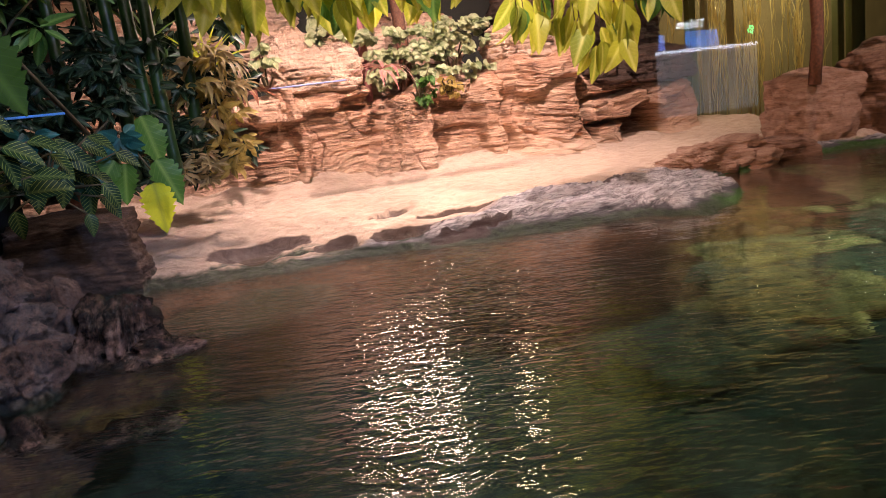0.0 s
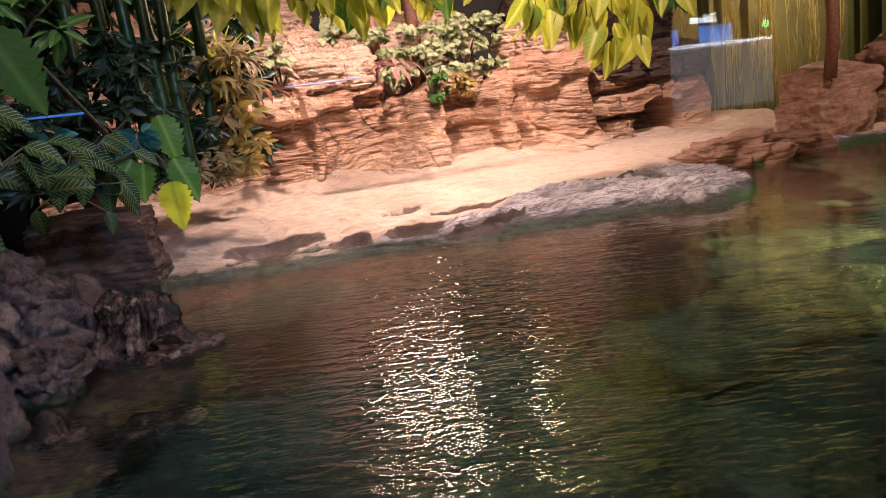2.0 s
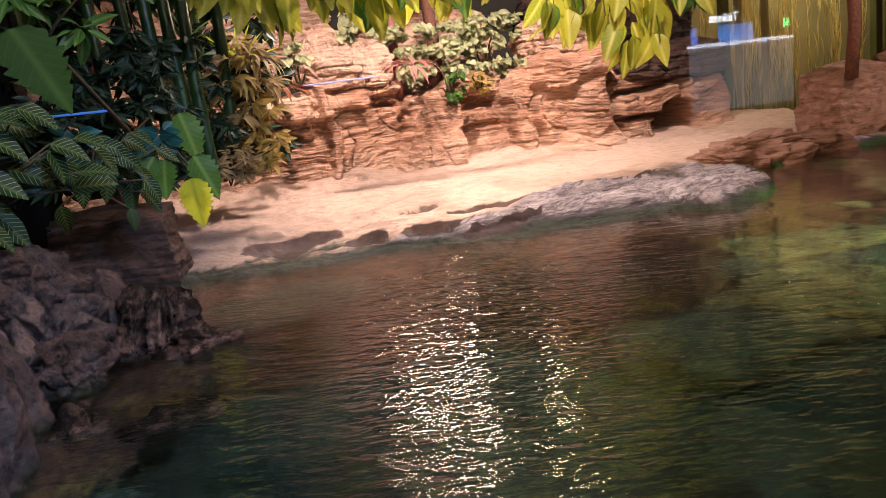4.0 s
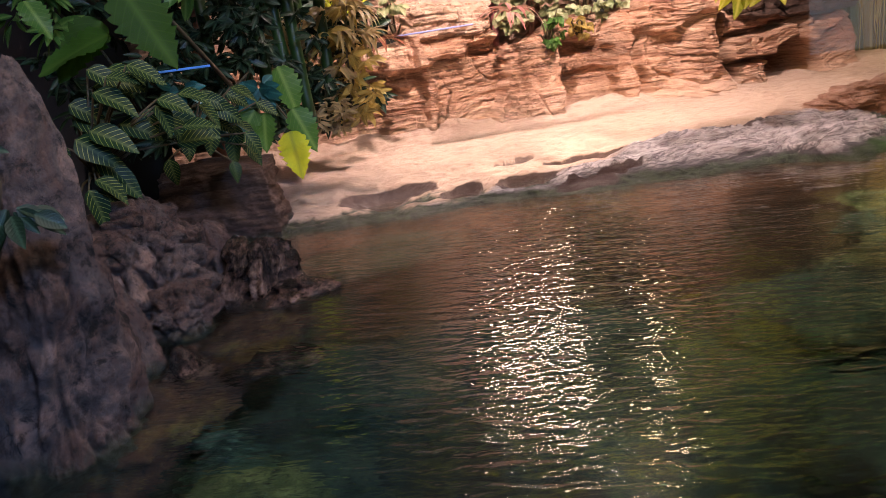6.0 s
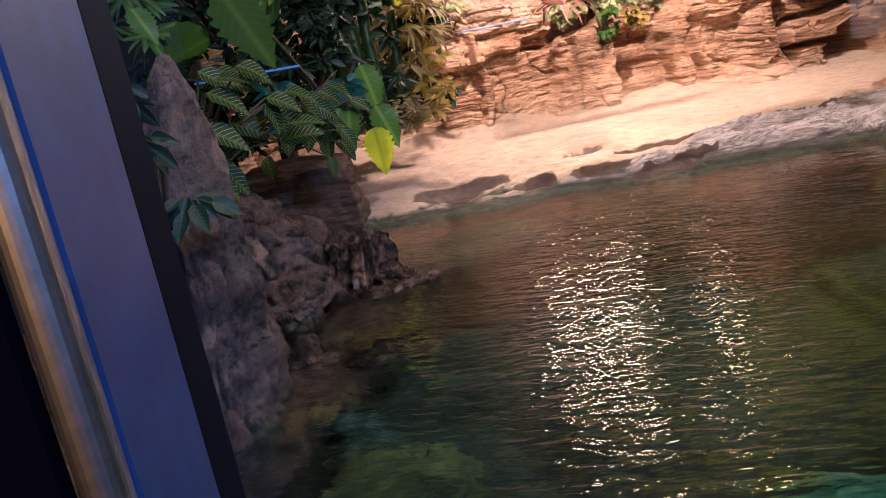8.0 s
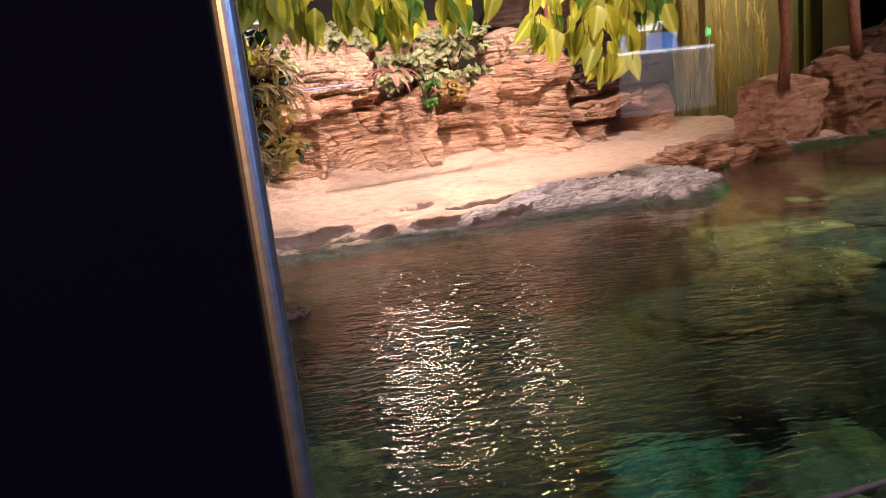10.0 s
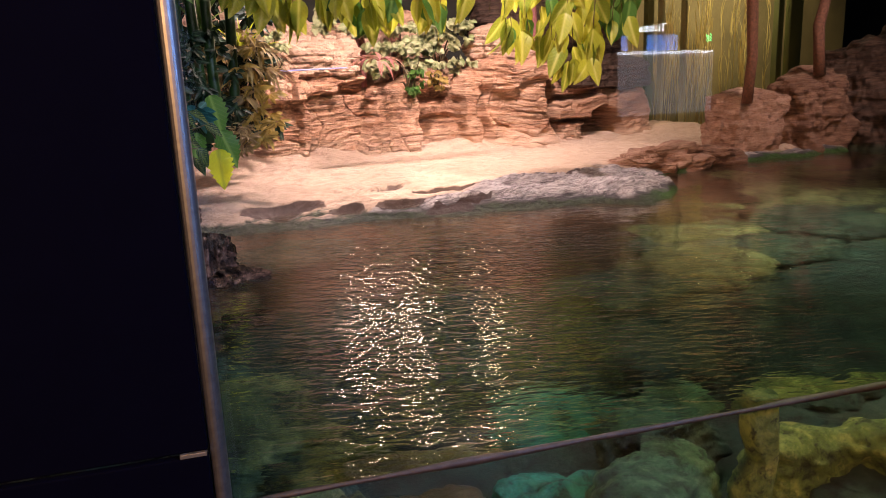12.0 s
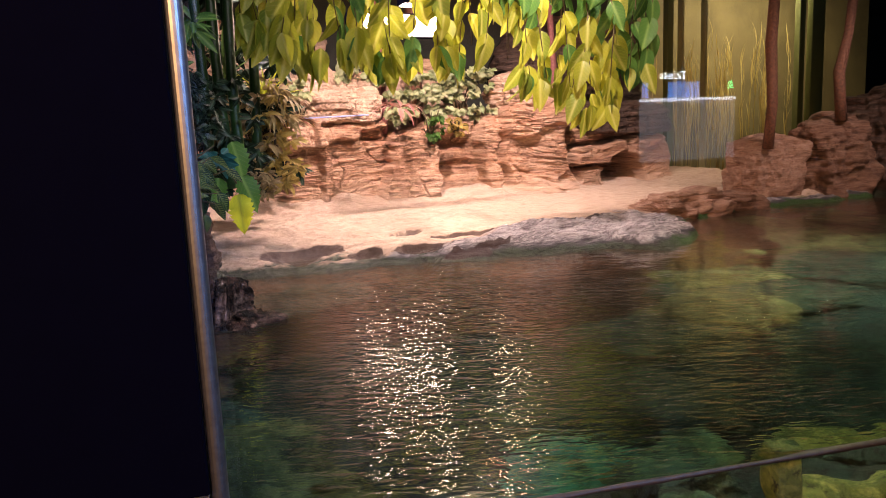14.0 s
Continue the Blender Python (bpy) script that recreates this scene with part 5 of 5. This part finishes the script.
child("stem", tube_mesh("stem", [(-0.2, 3.75, 0.75), (-0.1, 3.6, 0.8), (0.0, 3.52, 0.62)], [0.012, 0.008, 0.004], TWIG, 6), hibiscus, at=-Vector(hibiscus.location))
child("stem", tube_mesh("stem", [(-0.2, 3.75, 0.75), (-0.4, 3.4, 1.1), (-0.52, 3.14, 1.2)], [0.012, 0.009, 0.004], TWIG, 6), hibiscus, at=-Vector(hibiscus.location))

# striped leaves over the left bank
zebras = [leaf_mesh("leaf", LEAF_ZEBRA, length=0.18, width=0.1, bend=bend, fold=0.3, rows=14, wavy=0.12, tip=0.9, seed=k) for k, bend in enumerate((0.3, 0.55, 0.8))]


def zebra_plant(at, leaves, label, seed):
    plant = holder("zebra_plant", at, label, "plant", "zebra plants")
    o = Vector(at)
    rng = random.Random(seed)
    for p, way, s in leaves:
        # each leaf has a partner half hidden behind it
        for k in (0, 1, 1.6):
            q = Vector(p) + Vector((rng.uniform(-0.08, 0.08), 0.09, rng.uniform(-0.08, 0.05))) * k
            w = Vector(way) + Vector((rng.uniform(-0.5, 0.5), 0.1, rng.uniform(-0.3, 0.3))) * k
            leaf_on(rng.choice(zebras), plant, aim(q, w, rng.uniform(-0.35, 0.35), s * rng.uniform(0.75, 1.0), (0.15 + rng.uniform(-0.4, 0.4), -0.8, 0.8)))
            child("stem", tube_mesh("stem", [o, (o + q) / 2 + Vector((0, 0, 0.03)), q], [0.006, 0.005, 0.003], TWIG, 5), plant, at=-o)


zebra_plant((-0.72, 2.85, 0.55), [((-0.48, 2.6, 0.9), (0.9, -0.25, -0.35), 0.8), ((-0.6, 2.6, 0.83), (1, -0.25, -0.5), 0.95), ((-0.64, 2.6, 0.71), (1, -0.25, -0.45), 0.95), ((-0.69, 2.6, 0.69), (0.9, -0.25, -0.75), 0.9), ((-0.41, 2.6, 0.78), (0.9, -0.25, -0.35), 0.75), ((-0.42, 2.6, 0.76), (0.5, -0.25, -0.85), 0.8), ((-0.35, 2.6, 0.68), (1, -0.25, -0.05), 0.85), ((-0.66, 2.6, 0.55), (0.8, -0.25, -0.45), 0.9), ((-0.69, 2.6, 0.52), (0.45, -0.25, -1), 0.9), ((-0.55, 2.6, 0.87), (0.95, -0.25, -0.1), 0.8)], "zebra plant with striped leaves over the bank", 3)
zebra_plant((-0.4, 3.2, 0.55), [((-0.19, 2.95, 0.79), (0.9, -0.25, -0.55), 0.7), ((-0.17, 2.95, 0.61), (0.55, -0.25, -0.85), 0.75), ((-0.29, 2.95, 0.66), (-0.2, -0.25, -1), 0.75), ((-0.24, 2.95, 0.51), (0.15, -0.25, -1), 0.65), ((-0.38, 2.95, 0.64), (-0.15, -0.25, -1), 0.7), ((-0.29, 2.95, 0.76), (0.9, -0.25, -0.4), 0.7), ((-0.26, 2.95, 0.73), (0.9, -0.25, -0.7), 0.75)], "dark green zebra plant with thin yellow stripes", 4)
bush("teal_bush", LEAF_TEAL, ((-0.28, 3.35, 0.72), (0.2, 0.14, 0.16)), 90, [shape(0.12, 0.06), shape(0.09, 0.05)], 28, "bluish green broad-leaved plant among the bushes")

# right bank trees
put("tree_trunk", tube_mesh("tree_trunk", [(5.45, 4.75, 0.55), (5.47, 4.73, 1.0), (5.42, 4.72, 1.6), (5.45, 4.7, 2.4), (5.41, 4.7, 3.2)], [0.055, 0.05, 0.052, 0.047, 0.05], BARK, 14, 0.1, 3), "slender brown tree trunk behind the rock", "tree trunk")
put("tree_trunk", tube_mesh("tree_trunk", [(6.3, 4.6, 0.8), (6.27, 4.6, 1.1), (6.24, 4.6, 1.3), (6.36, 4.6, 1.7), (6.45, 4.6, 2.4), (6.5, 4.6, 3.2)], [0.06, 0.05, 0.055, 0.045, 0.05, 0.05], BARK, 14, 0.12, 4), "crooked brown tree trunk on the dark rock", "tree trunk")

# lamps over the beach
def floodlight(at, wide, deep, lens, name_label):
    lamp = holder("floodlight", at, name_label, "lamp")
    housing = child("housing", boxes("housing", [((-wide - 0.015, -deep - 0.015, 0.03), (wide + 0.015, deep + 0.015, 0.09))], BLACK, 0.008), lamp)
    for k in range(5):
        x = -wide + wide * k / 2
        child("fin", boxes("fin", [((x - 0.004, -deep, 0.092), (x + 0.004, deep, 0.13))], BLACK), housing)
    child("lens", boxes("lens", [((-wide, -deep, 0.02), (wide, deep, 0.028))], lens), housing, "glowing warm white lens")
    child("rod", tube_mesh("rod", [(0, 0, 0.09), (0, 0, 3.2 - at[2])], [0.01, 0.01], BLACK, 8), lamp)


LENS = glow("lamp_lens", (1.0, 0.66, 0.52), 26.0)
LENS_SMALL = glow("small_lamp_lens", (1.0, 0.72, 0.58), 24.0)
floodlight(LAMP_ONE, 0.08, 0.08, LENS_SMALL, "small black spotlight over the beach")


def panel_lamp(at, wide, high, lens):
    """A wide lamp whose lens faces the pool, hung on two rods."""
    lamp = holder("panel_lamp", at, "black floodlight with a glowing pinkish lens", "lamp")
    housing = child("housing", boxes("housing", [((-wide - 0.02, 0.004, -high - 0.015), (wide + 0.02, 0.05, high + 0.015))], BLACK, 0.006), lamp)
    child("lens", boxes("lens", [((-wide, -0.004, -high), (wide, 0.002, high))], lens), housing, "glowing pinkish lens")
    for x in (-0.8 * wide, 0.8 * wide):
        child("rod", tube_mesh("rod", [(x, 0.03, high), (x, 0.03, 3.2 - at[2])], [0.008, 0.008], BLACK, 8), lamp)


panel_lamp((1.64, 5.26, 1.78), 0.4, 0.09, LENS)
panel_lamp(LAMP_TWO, 0.13, 0.1, glow("side_lamp_lens", (1.0, 0.74, 0.5), 20.0))

# a small spotlight on the ceiling over the pool, seen as a glint on the water
def ceiling_spot(at):
    lamp = holder("ceiling_spotlight", at, "small black spotlight with a cool white lens", "lamp")
    child("housing", tube_mesh("housing", [(0, 0, 0.012), (0, 0, 0.16)], [0.05, 0.05], BLACK, 16), lamp)
    child("lens", tube_mesh("lens", [(0, 0, 0), (0, 0, 0.01)], [0.04, 0.04], glow("cool_lens", (0.8, 0.92, 1.0), 30.0), 16), lamp, "glowing cool white lens")
    child("rod", tube_mesh("rod", [(0, 0, 0.16), (0, 0, 3.2 - at[2])], [0.012, 0.012], BLACK, 8), lamp)


ceiling_spot((2.83, 5.11, 2.9))

# a blue lit tube, and a glass reflection built as a faint lilac tube
BLUE = glow("blue_tube", (0.05, 0.17, 0.5), 0.25)
LILAC = glow("lilac_streak", (0.3, 0.33, 0.6), 0.12)
put("blue_tube", tube_mesh("blue_tube", [(-0.72, 3.24, 0.893), (-0.28, 3.35, 0.895)], [0.005, 0.005], BLUE, 8), "blue glowing light tube among the plants", "light tube")
put("blue_tube", tube_mesh("blue_tube", [(1.03, 6.33, 1.05), (1.72, 6.35, 1.065)], [0.007, 0.007], LILAC, 8), "faint lilac streak, a reflection built as a glowing tube", "light tube")

# ---- back window, the reed display and the hall behind it ----
GLASS, gnt, gb = material("clear_glass")
gb.inputs["Base Color"].default_value = (0.97, 1, 0.98, 1)
gb.inputs["Transmission Weight"].default_value, gb.inputs["Roughness"].default_value, gb.inputs["IOR"].default_value = 1.0, 0.0, 1.02
OCHRE = plain("ochre_backdrop", (0.22, 0.17, 0.075), 0.8, vary=0.5, scale=1.2)
GREENPOST = plain("green_post", (0.11, 0.12, 0.03), 0.6, vary=0.3, scale=3)
FRAME = plain("olive_frame", (0.3, 0.27, 0.12), 0.5)
REED = leaf_material("dry_reed", (0.85, 0.66, 0.3), (0.6, 0.42, 0.16), (0.5, 0.4, 0.15), 0.4)

win = holder("window_1", (6.2, 7.1, 0.1), "tall window at the back of the enclosure", "window", kind="structure")
for k, (x0, x1, mat) in enumerate(((6.12, 6.22, GREENPOST), (6.36, 6.4, FRAME), (6.76, 6.8, FRAME))):
    child("window_frame", boxes("window_frame", [((x0 - 6.2, -0.04, 0.0), (x1 - 6.2, 0.05, 3.1))], mat, 0.006), win)
child("window_frame", boxes("window_frame", [((-0.08, -0.05, -0.1), (2.4, 0.06, 0.03))], FRAME, 0.006), win)
child("pane", boxes("pane", [((-0.0, 0.0, 0.03), (2.3, 0.01, 3.1))], GLASS), win).visible_shadow = False

put("wall_display", boxes("wall_display", [((6.15, 8.6, -1.2), (12.0, 8.7, 3.2))], OCHRE), "ochre lit backdrop behind the reeds", "wall", kind="structure")
area("display_light", (8.6, 7.3, 3.0), (8.6, 8.4, 0.8), 62, (1.0, 0.82, 0.5), 2.4, 0.2)
for k, (x0, x1) in enumerate(((8.45, 8.56), (8.7, 8.95))):
    put("post", boxes("post", [((x0, 7.0, -0.2), (x1, 7.1, 3.2))], GREENPOST, 0.01), "olive green upright post", "post")
rng = random.Random(90)
for k in range(38):
    x, y = rng.uniform(6.7, 8.9), rng.uniform(7.45, 8.2)
    plant = holder("reed", (x, y, -0.1), "dry golden reed with long blades", "reed", "reeds")
    h = rng.uniform(1.1, 2.1)
    lean = rng.uniform(-0.15, 0.15)
    child("stalk", tube_mesh("stalk", [(0, 0, 0), (lean * 0.4, 0, h * 0.5), (lean, 0, h)], [0.006, 0.005, 0.003], REED, 5), plant)
    me = leaf_mesh("leaf", REED, length=0.55, width=0.02, bend=0.9, fold=0.3, rows=7, tip=0.8)
    for j in range(9):
        a = rng.uniform(0, 6.28)
        z = h * rng.uniform(0.3, 1.0)
        leaf_on(me, plant, aim((x + lean * z / h, y, z - 0.1), (math.cos(a) * 0.5, math.sin(a) * 0.3, 1), 0, rng.uniform(0.6, 1.1), (math.cos(a), math.sin(a), 0.3)))

# the ticket kiosk stands in the hall behind the viewer and shows as a reflection in the front glass
FACE = Vector((GLASS_DIR.y, -GLASS_DIR.x, 0)).normalized()
FLIP = Matrix.Translation(GLASS_AT) @ (Matrix.Identity(4) - 2 * Matrix([[FACE[i] * FACE[j] if i < 3 and j < 3 else 0 for j in range(4)] for i in range(4)])) @ Matrix.Translation(-GLASS_AT)
MIRROR_X = Matrix.Diagonal((-1, 1, 1, 1))
# the hall's light on the white front is built as a glow
KIOSK_WHITE = glow("kiosk_front_glow", (0.5, 0.55, 0.62), 1.1)


def in_hall(ob, x, y, z):
    ob.matrix_world = FLIP @ Matrix.Translation((x, y, z)) @ MIRROR_X
    return ob


kiosk = in_hall(holder("ticket_kiosk", (0, 0, 0), "white ticket kiosk with a glowing band and blue screens", "kiosk"), 27.35, 30.0, -1.2)
child("front", boxes("front", [((-3.02, 0, 0), (3.02, 0.6, 3.13))], KIOSK_WHITE, 0.01), kiosk, "white front that glows in place of hall light")
child("band", boxes("band", [((-3.02, -0.05, 3.15), (3.02, 0.65, 3.3))], glow("lit_band", (0.85, 0.92, 1.0), 5.5), 0.01), kiosk, "glowing white band")
child("screen", boxes("screen", [((-0.75, 0.3, 3.34), (1.35, 0.35, 4.15))], glow("blue_screen", (0.12, 0.36, 1.0), 3.4)), kiosk, "glowing blue screen")
child("screen", boxes("screen", [((2.65, 0.3, 3.34), (3.02, 0.35, 4.1))], glow("small_blue_screen", (0.12, 0.3, 1.0), 4.0)), kiosk, "narrow blue screen")
for side in (-2.9, 2.8):
    child("post", boxes("post", [((side, 0.4, 3.31), (side + 0.1, 0.5, 5.2))], BLACK), kiosk)
board = child("sign_board", boxes("sign_board", [((-2.8, 0.42, 4.2), (2.8, 0.48, 4.95))], BLACK), kiosk)
curve = bpy.data.curves.new("lettering", "FONT")
curve.body, curve.size, curve.align_x, curve.extrude = "Tickets", 0.62, "CENTER", 0.02
curve.materials.append(glow("sign_white", (0.9, 0.95, 1.0), 13.0))
sign = new("lettering", curve)
sign.parent = board
sign.matrix_basis = pose(0.95, 0.38, 4.3, 90, 0, 0)
tagged(sign, "glowing white letters")
exit_sign = in_hall(holder("exit_sign", (0, 0, 0), "small green glowing exit sign on a post", "sign"), 30.0, 30.0, -1.2)
child("plate", boxes("plate", [((-0.2, 0, 3.75), (0.2, 0.05, 4.15))], glow("green_exit", (0.05, 0.9, 0.25), 9.0)), exit_sign)
child("post", boxes("post", [((-0.02, 0.05, 0.0), (0.02, 0.09, 4.15))], BLACK), exit_sign)

# ---- under water ----
OLIVE_ROCK = crag_rock("olive_sunken_rock", ((0.02, 0.03, 0.01), (0.06, 0.085, 0.025), (0.12, 0.15, 0.045), (0.26, 0.28, 0.1)))
ALGAE = crag_rock("algae_rock", ((0.04, 0.06, 0.015), (0.12, 0.18, 0.04), (0.24, 0.3, 0.07), (0.45, 0.46, 0.14)))
GREENISH = crag_rock("green_sunken_rock", ((0.01, 0.03, 0.014), (0.03, 0.09, 0.04), (0.06, 0.15, 0.07), (0.16, 0.26, 0.14)))
RUSTY = crag_rock("rusty_rock", ((0.015, 0.007, 0.005), (0.09, 0.03, 0.016), (0.12, 0.05, 0.02), (0.28, 0.2, 0.05)), scale=1.5)
PALE = crag_rock("pale_teal_rock", ((0.01, 0.03, 0.02), (0.03, 0.08, 0.055), (0.08, 0.16, 0.11), (0.25, 0.36, 0.26)))
TEAL = crag_rock("teal_rock", ((0.008, 0.06, 0.045), (0.012, 0.14, 0.1), (0.016, 0.19, 0.14), (0.04, 0.26, 0.18)))
for k, (at, size, mat) in enumerate((
    ((1.5, 0.52, -0.42), (0.8, 0.2, 0.42), ALGAE), ((2.3, 0.38, -0.44), (0.9, 0.22, 0.42), ALGAE), ((0.12, 0.8, -0.4), (0.5, 0.3, 0.45), ROCK_GREY), ((1.55, 0.6, -0.5), (0.7, 0.5, 0.3), SUNK),
    ((1.6, 1.9, -0.5), (0.8, 0.6, 0.3), SUNK), ((2.5, 2.2, -0.48), (1.2, 0.8, 0.36), SUNK), ((3.4, 2.3, -0.45), (1.2, 0.8, 0.4), SUNK), ((2.3, 1.35, -0.55), (0.8, 0.5, 0.22), BED),
    ((-0.3, 1.7, -0.48), (0.6, 0.6, 0.3), SUNK), ((0.05, 2.15, -0.52), (0.5, 0.5, 0.26), SUNK), ((-0.52, 2.0, -0.22), (0.3, 0.7, 0.34), RUSTY), ((-0.3, 1.68, -0.36), (0.16, 0.5, 0.26), PALE), ((-0.1, 1.62, -0.52), (0.3, 0.4, 0.26), SUNK), ((-0.28, 2.5, -0.26), (0.4, 0.4, 0.3), RUSTY), ((-0.16, 2.1, -0.12), (0.3, 0.16, 0.16), ROCK_WET), ((0.62, 1.0, -0.53), (0.5, 0.4, 0.2), TEAL), ((0.78, 0.76, -0.42), (0.55, 0.25, 0.32), GREENISH), ((1.2, 1.25, -0.5), (0.5, 0.4, 0.3), SUNK), ((4.4, 2.3, -0.4), (1.4, 0.7, 0.36), SUNK), ((0.35, 3.35, -0.3), (0.8, 0.5, 0.3), ROCK_DARK), ((-0.3, 1.3, -0.42), (0.4, 0.6, 0.5), OLIVE_ROCK), ((-0.1, 1.0, -0.5), (0.4, 0.4, 0.46), OLIVE_ROCK), ((2.1, 2.0, -0.5), (0.7, 0.6, 0.5), MOSSY), ((2.6, 2.5, -0.45), (0.8, 0.6, 0.44), MOSSY))):
    boulder("sunken_rock", at, size, 200 + k, mat, "algae-covered rock on the pool bed", n=44, square=0.3, rough=0.3, beds=0.02, crag=0.05, crag_rate=4, turn=(k * 37) % 60 - 30)

put("sunken_root", tube_mesh("sunken_root", [(0.98, 0.56, -0.02), (0.99, 0.57, -0.12), (1.03, 0.58, -0.22), (1.0, 0.6, -0.34), (1.06, 0.62, -0.5), (1.12, 0.66, -0.66)], [0.045, 0.05, 0.042, 0.055, 0.05, 0.08], ALGAE, 14, 0.22, 9), "pale yellow-green submerged root against the glass", "root")
